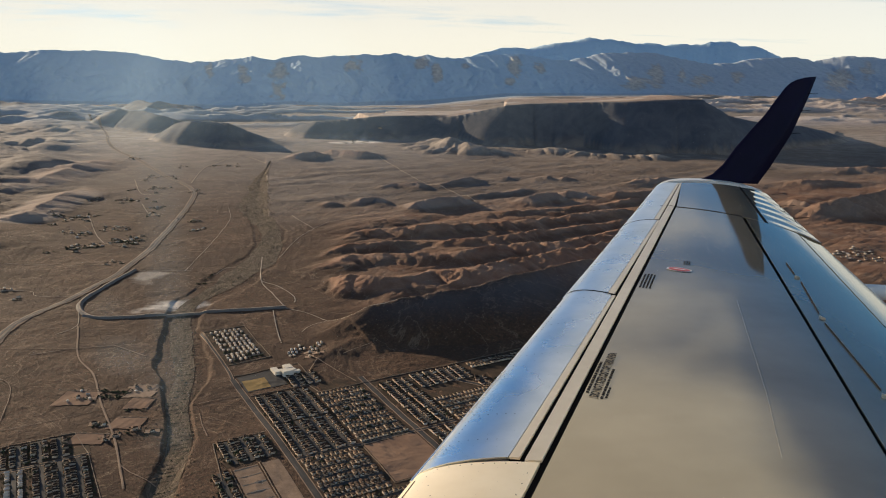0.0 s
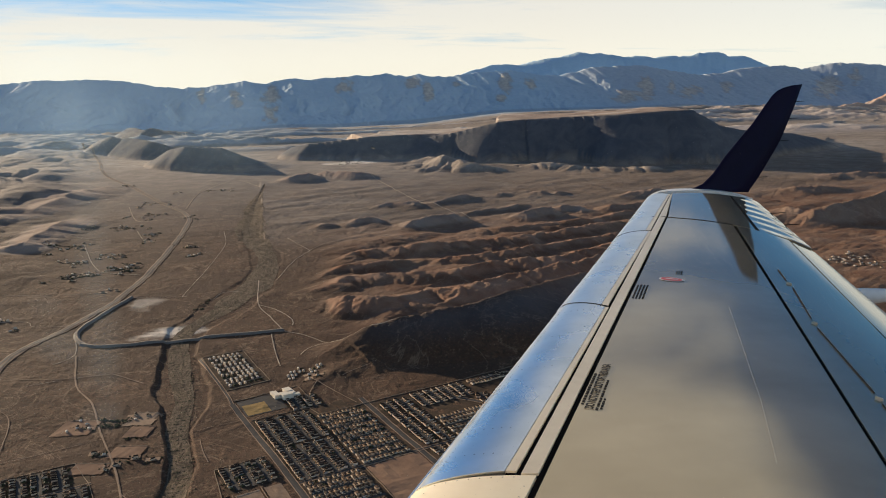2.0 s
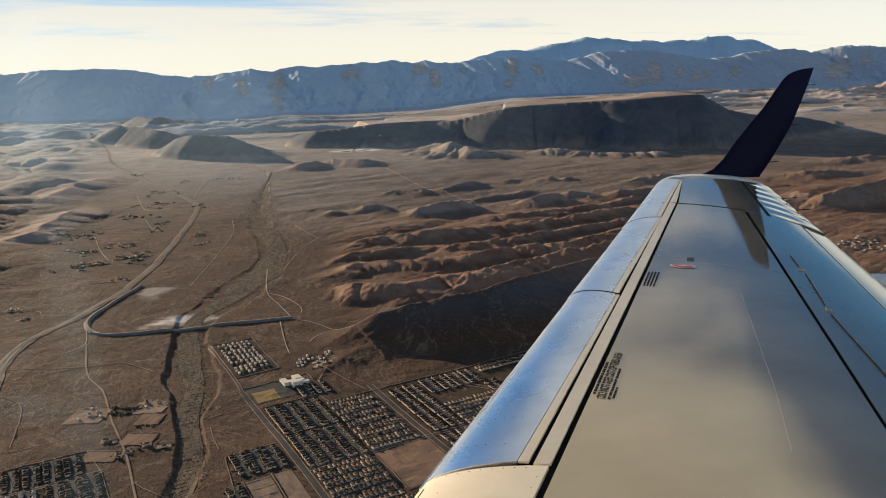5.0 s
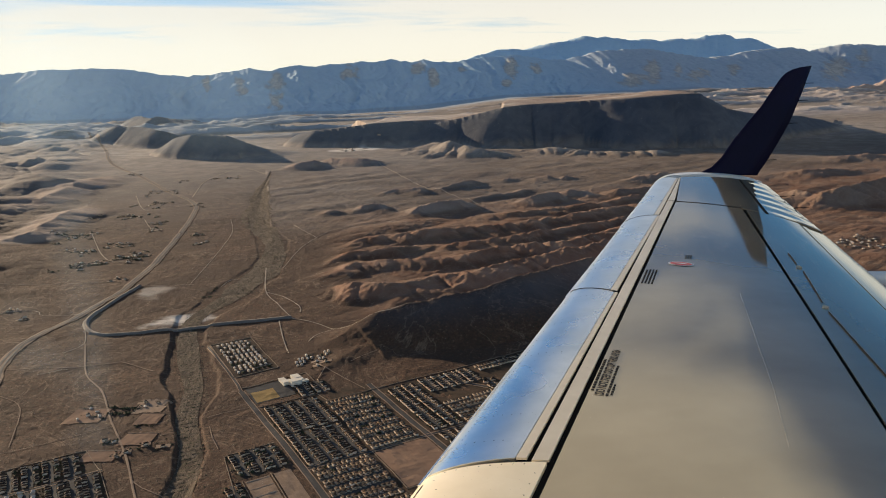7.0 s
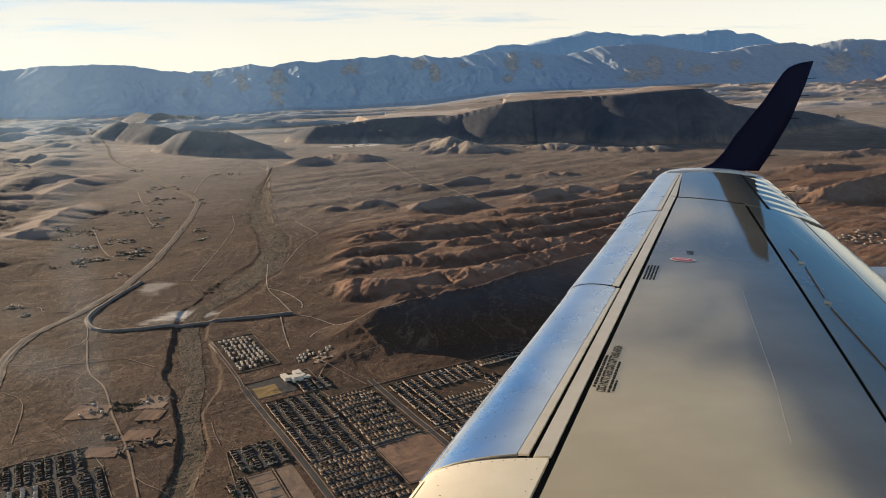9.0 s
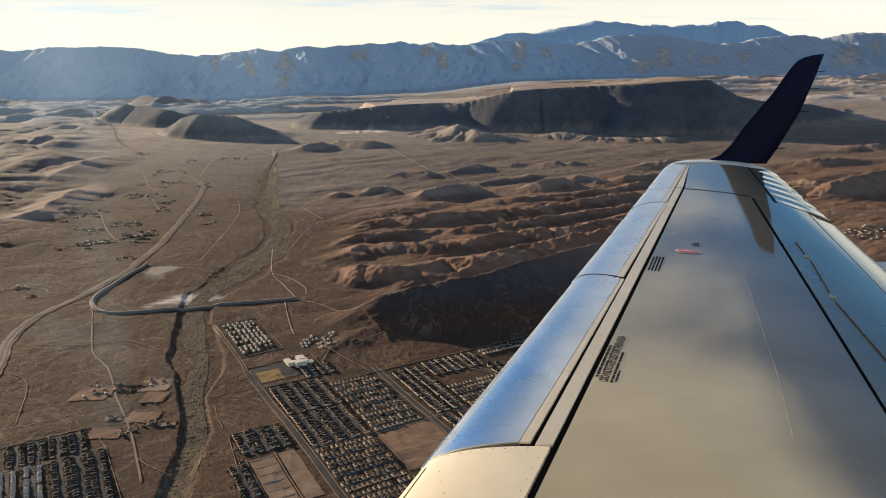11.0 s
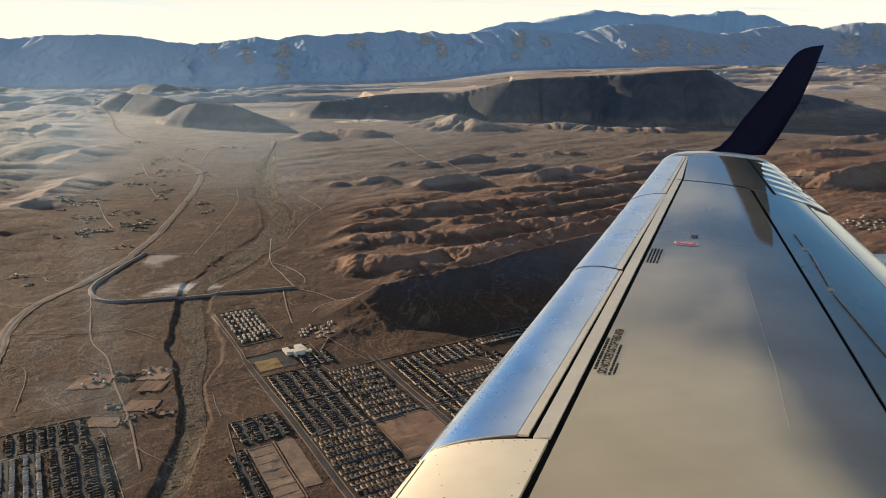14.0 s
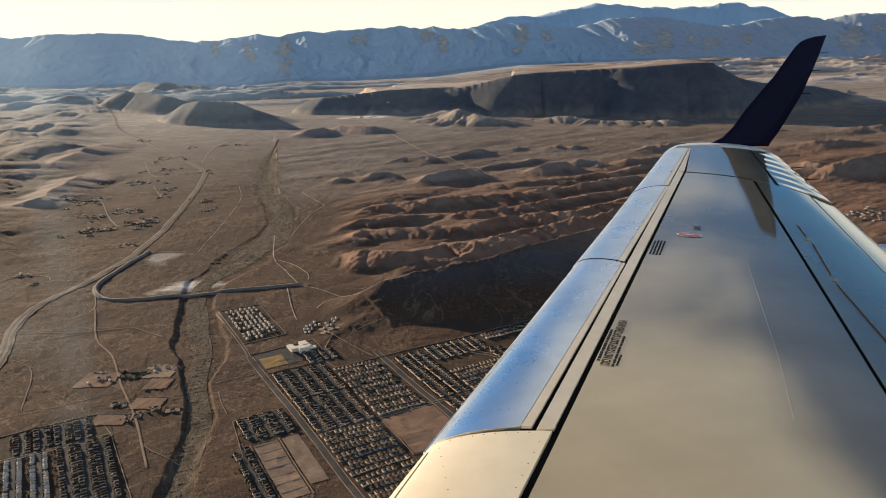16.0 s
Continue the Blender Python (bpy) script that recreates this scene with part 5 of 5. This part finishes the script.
# east of the avenue
block(0.15, 3.0, 0.20, 1.15, "s")
block(3.2, 7.0, 0.20, 1.1, "s")
block(1.7, 4.6, 1.2, 3.1, "q")
block(4.75, 7.4, 1.25, 3.3, "q")
block(0.05, 0.95, 1.25, 3.0, "s")
ring(1.45, 3.9, 0.42, -20, 200)
ring(1.45, 3.9, 0.90, -60, 215)
ring(1.45, 3.9, 1.38, -75, 95)
block(0.0, 0.5, 3.2, 5.8, "q")
block(0.5, 3.2, 5.0, 5.85, "s")
block(3.3, 6.6, 3.5, 5.85, "q")
# by the school and across the west road
block(-1.5, -0.65, -1.95, -1.05, "s")
block(1.55, 2.7, -4.55, -3.45, "s", skip=0.2)
block(2.9, 5.2, -4.95, -4.65, "s", skip=0.3)
# walled quarter under the dam
block(-6.05, -3.25, -3.1, -1.95, "q", 0.44, True, 0.22, 0.5, 0.15)
# quarter by the highway
block(-0.45, 0.6, -9.3, -7.6, "s", 0.42, False, 0.15)
block(0.75, 4.6, -9.5, -8.5, "s", 0.42, True, 0.06)
block(0.75, 4.6, -8.4, -7.3, "s", 0.42, False, 0.06)
# a few houses on the slope
for s, q in ((-3.2, -1.2), (-3.35, -0.9), (-3.1, -0.6), (-3.3, -0.3), (-3.0, -1.35)):
    row(grid(s, q), grid(s + 0.05, q + 0.26), pale=True, skip=0.2)

# scattered homesteads
pads = []
VALLEY_HOMES = [(-8.17, 63.01, 1.15, 14), (-7.35, 57.57, 1.21, 16), (-8.18, 53.14, 1.25, 20), (-6.34, 50.06, 0.59, 8), (-10.41, 47.2, 0.99, 26), (-9.05, 43.04, 1.12, 12), (-7.45, 43.87, 0.69, 14), (-6.69, 40.54, 0.85, 26), (-8.39, 39.56, 0.98, 16), (-6.32, 47.71, 0.5, 6), (-3.96, 45.67, 0.6, 8), (-3.5, 43.04, 0.4, 5), (-2.96, 69.38, 1.18, 14), (-11.32, 75.85, 0.99, 6), (-6.69, 68.83, 0.68, 5), (-6.37, 36.41, 0.34, 5)]
PLAIN_HOMES = [(-4.52, 56.21, 1.11, 6), (-4.76, 21.43, 0.32, 8), (-3.4, 21.64, 0.26, 4), (-3.12, 18.98, 0.13, 3), (-2.77, 18.97, 0.1, 3), (-4.03, 19.47, 0.21, 4), (-3.67, 18.77, 0.13, 2), (-9.64, 32.56, 0.42, 4), (-9.02, 31.26, 0.2, 2), (9.32, 88.34, 1.37, 16), (10.5, 90.59, 2.3, 14), (1.05, 23.46, 0.32, 5), (26.22, 31.69, 0.91, 50), (-16.4, 21.8, 0.9, 12), (-8.9, 16.6, 0.7, 7)]
for hx, hy, spread, count in VALLEY_HOMES + PLAIN_HOMES:
    put = []
    for _ in range(count * 4):
        c = np.array((hx + spread * rng.randn() * 0.6, hy + spread * rng.randn() * 0.6))
        if len(put) < count * 0.6 and all(np.linalg.norm(c - o) > 0.24 for o in put):
            put.append(c)
            places.append((c[0], c[1], rng.rand() * 0.4 + 1.57 * rng.randint(4), rng.randint(3), rng.rand() < (0.3 if hy < 30 else 0.6)))
            pads.append((c[0], c[1], 0.10 + 0.10 * rng.rand(), 0.07 + 0.06 * rng.rand()))
            for _ in range(rng.randint(2, 7)):
                trees.append((c[0] + 0.13 * rng.randn(), c[1] + 0.13 * rng.randn(), (0.14 if hy < 38 else 0.40) + 0.3 * rng.rand()))

# street surfaces, one sheet
sv, sf = [], []
for p0, p1 in streets:
    t = (p1 - p0) / np.linalg.norm(p1 - p0)
    n = np.array((t[1], -t[0])) * 0.048
    m = max(1, int(np.linalg.norm(p1 - p0) / 0.4))
    for i in range(m + 1):
        c = p0 + (p1 - p0) * i / m
        for q in (c - n, c + n):
            sv.append(q)
        if i:
            k = len(sv)
            sf.append((k - 4, k - 3, k - 1, k - 2))
sv = np.array(sv) * U
me = bpy.data.meshes.new("street")
me.from_pydata(np.column_stack([sv, ground_z(sv[:, 0], sv[:, 1]) + 0.16]).tolist(), [], sf)
me.materials.append(ASPHALT)
tagged(new("street", me), "narrow asphalt residential streets between the houses", "street", kind="structure")
for pts, w in (([grid(-2.0, -3.3), grid(0, -3.25), grid(3, -3.2), grid(8.5, -3.15)], 0.13), ([grid(-0.5, 0), grid(3, 0), grid(8.5, 0)], 0.13),
               ([grid(0.3, 0.9), grid(0.5, 1.8), grid(1.3, 2.7), grid(2.9, 3.3), grid(4.6, 3.4), grid(7.5, 3.4)], 0.12), ([grid(3.12, -3.1), grid(3.14, 0), grid(3.1, 1.1)], 0.08),
               ([grid(-6.2, -3.3), grid(-3.0, -3.25), grid(-2, -3.3)], 0.06), ([grid(0.7, -9.6), grid(0.68, -7.2)], 0.08)):
    road("avenue", pts, w, ASPHALT, "asphalt avenue with pale kerbs through the housing", 0.13)
    for side in (-1, 1):
        off = flow_line(pts, 0.3)
        tan = np.gradient(off, axis=0)
        tan /= np.linalg.norm(tan, axis=1)[:, None]
        edge = off + np.stack([tan[:, 1], -tan[:, 0]], 1) * side * (w / 2 + 0.012)
        tagged(strip_mesh("pavement", edge, (-0.012, 0.012), (0.16, 0.16), VERGE), "pale concrete pavement beside the avenue", "pavement", kind="structure")

# bare pale yards round the homesteads, one sheet
pv, pf = [], []
for x, y, w, d in pads:
    k = len(pv)
    pv.extend([(x - w, y - d), (x + w, y - d), (x + w, y + d), (x - w, y + d)])
    pf.append((k, k + 1, k + 2, k + 3))
pv = np.array(pv) * U
me = bpy.data.meshes.new("homestead_yards")
me.from_pydata(np.column_stack([pv, ground_z(pv[:, 0], pv[:, 1]) + 0.12]).tolist(), [], pf)
me.materials.append(VERGE)
tagged(new("homestead_yards", me), "bare pale yards round scattered desert homesteads", "yards", kind="stuff")

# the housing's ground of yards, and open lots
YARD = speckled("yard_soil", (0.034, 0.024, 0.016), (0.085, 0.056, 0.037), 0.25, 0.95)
BARE = speckled("bare_lot", (0.20, 0.12, 0.08), (0.27, 0.17, 0.11), 0.08, 0.95, bumpy=0.3)
GRASS = speckled("dry_turf", (0.22, 0.145, 0.055), (0.31, 0.21, 0.085), 0.3, 0.95)
LOT = speckled("pale_lot", (0.20, 0.135, 0.09), (0.30, 0.21, 0.145), 0.5, 0.95, bumpy=0.3)


def patch(name, s0, s1, q0, q1, mat, label, lift=0.05, kind="structure"):
    n = 14
    pts = np.array([grid(s0 + (s1 - s0) * i / n, q0 + (q1 - q0) * j / n) for i in range(n + 1) for j in range(n + 1)]) * U
    z = ground_z(pts[:, 0], pts[:, 1]) + lift
    me = bpy.data.meshes.new(name)
    me.from_pydata(np.column_stack([pts, z]).tolist(), [], [(i * (n + 1) + j, (i + 1) * (n + 1) + j, (i + 1) * (n + 1) + j + 1, i * (n + 1) + j + 1) for i in range(n) for j in range(n)])
    me.materials.append(mat)
    return tagged(new(name, me), label, name.replace("_", " "), kind=kind)


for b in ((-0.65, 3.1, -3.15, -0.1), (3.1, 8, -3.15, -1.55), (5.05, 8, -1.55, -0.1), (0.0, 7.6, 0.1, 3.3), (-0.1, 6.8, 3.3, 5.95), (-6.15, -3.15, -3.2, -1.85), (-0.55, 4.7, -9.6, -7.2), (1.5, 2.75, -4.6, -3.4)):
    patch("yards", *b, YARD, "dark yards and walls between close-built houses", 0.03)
patch("open_lot", 3.22, 4.95, -1.5, -0.12, BARE, "bare reddish square lot among the houses", 0.09)
patch("turf_field", -1.75, -1.05, -3.1, -2.45, GRASS, "dry yellow school sports field", 0.10)
patch("graded_lot", 2.9, 5.2, -4.5, -3.95, LOT, "pale graded building lots in strips", 0.08)
patch("graded_lot", 2.9, 4.9, -3.85, -3.45, LOT, "pale graded building lots in strips", 0.08)
patch("paved_lot", -2.1, -1.0, -3.15, -2.0, ASPHALT, "dark paved school yard and parking", 0.07)
patch("pale_pad", 1.2, 2.1, 6.5, 7.7, LOT, "square graded dirt pad in the desert", 0.06)
patch("pale_pad", 2.3, 3.0, 6.2, 7.0, LOT, "square graded dirt pad in the desert", 0.06)

# fenced yards of the homesteads by the wash
for p, q, w, mat in (((-3.68, 21.53), (-2.97, 21.32), 0.43, VERGE), ((-3.59, 20.70), (-3.02, 20.54), 0.33, BARE), ((-5.34, 21.41), (-4.45, 21.16), 0.46, BARE), ((-4.54, 18.87), (-3.78, 18.66), 0.27, BARE), ((-3.79, 19.56), (-3.07, 19.36), 0.33, BARE)):
    line = np.array([np.array(p) + (np.array(q) - np.array(p)) * i / 8 for i in range(9)])
    tagged(strip_mesh("bare_yard", line, (-w, 0, w), (0.14, 0.15, 0.14), mat, 0.5, 5), "bare tan yard of a desert homestead", "yard", kind="structure")
    tagged(strip_mesh("yard_fence", line, (-w - 0.008, -w - 0.0079, -w + 0.0079, -w + 0.008), (-0.1, 0.22, 0.22, -0.1), BLOCK_WALL), "low block fence along a homestead yard", "fence", kind="structure")

# houses: those near the avenue each a thing, the rest joined
walls = [mesh_of("wall", m[0], STUCCO) for m in MODELS]
roofs = [mesh_of("roof", m[1], ROOF_TILE) for m in MODELS]
pales = [mesh_of("roof", m[1], PALE_ROOF) for m in MODELS]
places = np.array(places, float)
heights = ground_z(places[:, 0] * U, places[:, 1] * U)
order = np.argsort(np.hypot(places[:, 0] - 1.6, places[:, 1] - 19.5))
joined = {key: ([], []) for key in ("walls", "roofs", "pale")}
for rank, i in enumerate(order):
    x, y, heading, kind, pale = places[i]
    m = pose(x * U, y * U, heights[i], 0, 0, math.degrees(heading))
    if pale and y < 30:            # small manufactured homes
        m = m @ Matrix.Diagonal((0.78, 0.80, 0.9, 1))
    if y > 38:                     # distant homesteads, enlarged to show from the camera
        m = m @ Matrix.Diagonal((1.15, 1.4, 1.0, 1))
    if rank < 300:
        thing = new("house")
        thing.matrix_world = m
        tagged(thing, "small stucco house with a hipped pale roof" if pale else "small tan stucco house with a hipped brown tile roof", "house", "houses of the quarter")
        for data in (walls[int(kind)], (pales if pale else roofs)[int(kind)]):
            new(data.name.split(".")[0], data).parent = thing
        continue
    for key, (v, f) in (("walls", MODELS[int(kind)][0]), ("pale" if pale else "roofs", MODELS[int(kind)][1])):
        vs, fs = joined[key]
        n = len(vs)
        vs.extend([tuple(m @ Vector(p)) for p in v])
        fs.extend([tuple(n + k for k in q) for q in f])
for key, mat, label in (("walls", STUCCO, "tan stucco walls of many small houses"), ("roofs", ROOF_TILE, "brown tile roofs of many small houses"), ("pale", PALE_ROOF, "pale roofs of many small houses")):
    tagged(new("house_rows", mesh_of("house_rows", joined[key], mat)), label, "houses", kind="stuff")


def boundary(corners, label="low tan block wall round a housing quarter"):
    """A low block wall along the edges of a quarter."""
    for p, w in zip(corners, corners[1:]):
        a, b = grid(*p), grid(*w)
        n = max(2, int(np.linalg.norm(b - a) / 0.2))
        line = np.array([a + (b - a) * i / n for i in range(n + 1)])
        tagged(strip_mesh("boundary_wall", line, (-0.008, -0.0079, 0.0079, 0.008), (-0.2, 0.20, 0.20, -0.2), BLOCK_WALL), label, "wall", kind="structure")


boundary([(-6.2, -3.22), (-6.2, -1.85), (-3.12, -1.85), (-3.12, -3.2), (-6.2, -3.22)])
boundary([(-2.2, -3.2), (-2.2, -1.3), (-0.7, -1.25)])
boundary([(-0.72, -3.12), (-0.70, -1.5), (-0.1, -1.4), (-0.12, 5.95), (4.9, 6.0), (7, 6.0)])
boundary([(1.48, -3.4), (1.48, -4.62), (5.3, -5.05)])
boundary([(2.85, -4.55), (5.25, -4.55)])
boundary([(2.85, -3.9), (5.25, -3.9)])
boundary([(3.16, -0.1), (3.16, -1.53), (5.0, -1.53), (5.0, -0.1)])
boundary([(-0.55, -9.6), (-0.55, -7.45), (0.66, -7.25), (4.7, -7.1)])
boundary([(-0.55, -9.6), (4.7, -9.75)])


def school():
    """A long low school of several joined flat-roofed blocks."""
    c = grid(-1.75, -1.85)
    z = float(ground_z(c[0] * U, c[1] * U)[0])
    thing = tagged(new("school"), "large cream flat-roofed school of joined blocks", "school")
    thing.matrix_world = pose(c[0] * U, c[1] * U, z, 0, 0, math.degrees(math.atan2(E2[1], E2[0]))) @ Matrix.Diagonal((1.35, 1.35, 1.2, 1))
    for x, y, w, d, h in ((0, 0, 5.2, 1.6, 0.9), (-1.8, 1.9, 1.4, 2.4, 0.8), (1.6, 2.0, 1.8, 2.6, 1.0), (0.2, -1.7, 2.6, 1.6, 1.3), (2.6, -1.4, 1.6, 1.2, 0.7)):
        bm = bmesh.new()
        bmesh.ops.create_cube(bm, size=1, matrix=Matrix.Translation((x, y, h / 2 - 0.15)) @ Matrix.Diagonal((w, d, h + 0.3, 1)))
        part("wall", bm, SCHOOL_WALL, thing)
        bm = bmesh.new()
        bmesh.ops.create_cube(bm, size=1, matrix=Matrix.Translation((x, y, h + 0.04)) @ Matrix.Diagonal((w + 0.12, d + 0.12, 0.08, 1)))
        part("roof", bm, SCHOOL_WALL, thing)


SCHOOL_WALL = speckled("cream_render", (0.62, 0.55, 0.44), (0.72, 0.66, 0.55), 0.8, 0.85)
school()

# tree rows and driveways at the homesteads by the wash
for (ax_, ay_), (bx_, by_), n in (((-4.39, 21.69), (-3.64, 21.33), 60), ((-4.33, 21.3), (-3.76, 21.14), 40), ((-4.78, 21.18), (-4.57, 21.37), 14), ((-4.22, 19.46), (-3.91, 19.5), 14), ((-6.92, 40.37), (-5.94, 40.65), 60), ((-9.07, 39.34), (-7.64, 39.42), 50), ((-11.46, 48.07), (-9.83, 47.15), 40), ((-8.88, 53.4), (-7.77, 52.57), 40), ((-2.51, 32.72), (-2.22, 33.51), 20), ((-2.79, 32.13), (-2.38, 32.25), 16), ((-3.58, 20.32), (-3.16, 20.2), 10), ((-7.29, 41.12), (-5.94, 39.67), 40)):
    for i in range(n):
        u = rng.rand()
        trees.append((ax_ + (bx_ - ax_) * u + 0.05 * rng.randn(), ay_ + (by_ - ay_) * u + 0.05 * rng.randn(), 0.18 + 0.3 * rng.rand()))
for i in range(7):
    a, b = grid(2.95 + i * 0.33, -4.48), grid(2.95 + i * 0.33, -3.97)
    tagged(strip_mesh("lot_line", np.array([a + (b - a) * j / 6 for j in range(7)]), (-0.012, 0, 0.012), (0.0, 0.16, 0.0), PALE_DIRT), "pale earth ridge between graded lots", "earth ridge", kind="structure")

# trees and shrubs: clumps of leaf blobs
tv, tf = [], []
BLOB = [(0.0, 0.0, 1.0), (0.9, 0.1, 0.35), (0.25, 0.85, 0.45), (-0.75, 0.55, 0.30), (-0.7, -0.6, 0.5), (0.35, -0.85, 0.3), (0, 0, -0.2)]
BLOB_F = [(0, 1, 2), (0, 2, 3), (0, 3, 4), (0, 4, 5), (0, 5, 1), (6, 2, 1), (6, 3, 2), (6, 4, 3), (6, 5, 4), (6, 1, 5)]


def blobs(spots, name, label, flat=1.0):
    spots = np.array(spots)
    z = ground_z(spots[:, 0] * U, spots[:, 1] * U)
    base, faces = np.array(BLOB), np.array(BLOB_F)
    n = len(spots)
    turn = rng.rand(n) * 6.3
    c, s = np.cos(turn), np.sin(turn)
    size = spots[:, 2]
    jit = 0.7 + 0.6 * rng.rand(n, len(base))
    bx_, by_, bz_ = base[:, 0] * jit, base[:, 1] * jit, base[:, 2] * jit * flat
    x = spots[:, 0:1] * U + size[:, None] * (bx_ * c[:, None] - by_ * s[:, None])
    y = spots[:, 1:2] * U + size[:, None] * (bx_ * s[:, None] + by_ * c[:, None])
    zz = z[:, None] + size[:, None] * bz_
    co = np.stack([x, y, zz], -1).reshape(-1, 3)
    f = (faces[None] + (np.arange(n) * len(base))[:, None, None]).reshape(-1, 3)
    me = bpy.data.meshes.new(name)
    me.from_pydata(co.tolist(), [], f.tolist())
    me.materials.append(LEAF)
    tagged(new(name, me), label, "shrubs" if "shrub" in name else "trees", kind="stuff")


many = []
for x, y, r in trees:
    many.append((x, y, r))
    many.append((x + 0.03 * rng.randn(), y + 0.03 * rng.randn(), r * 0.7))
blobs(many, "garden_trees", "dark green garden trees between the houses")
# desert shrubs, thick along the wash and thin over the plain
shrubs = []
for _ in range(15000):
    t = rng.rand() * (len(wl) - 1)
    i = int(t)
    p = wl[i] + np.array((1.0, 0.2)) * ww[i] * rng.randn() * 0.55
    if p[1] < 60:
        shrubs.append((p[0], p[1], 0.10 + 0.22 * rng.rand() ** 1.5))
for _ in range(40000):
    y = 13 + 32 * rng.rand() ** 1.3
    x = -0.42 * y + (0.42 * y + 9) * rng.rand() - 1
    if vnoise(np.array([x * 0.5]), np.array([y * 0.5]), 77)[0] > 0.42:
        g = np.array((x, y)) - O
        s_, q_ = g @ E1, g @ E2
        if not (s_ > -0.7 and q_ > -3.2):
            shrubs.append((x, y, 0.05 + 0.09 * rng.rand() ** 2))
blobs(shrubs, "desert_shrubs", "low dark creosote shrubs dotted over the desert", 0.7)


# ---- parenting of the wing's parts at their places ----
bpy.context.view_layer.update()
for ob in wing_parts:
    ob.matrix_parent_inverse = wing.matrix_world.inverted()
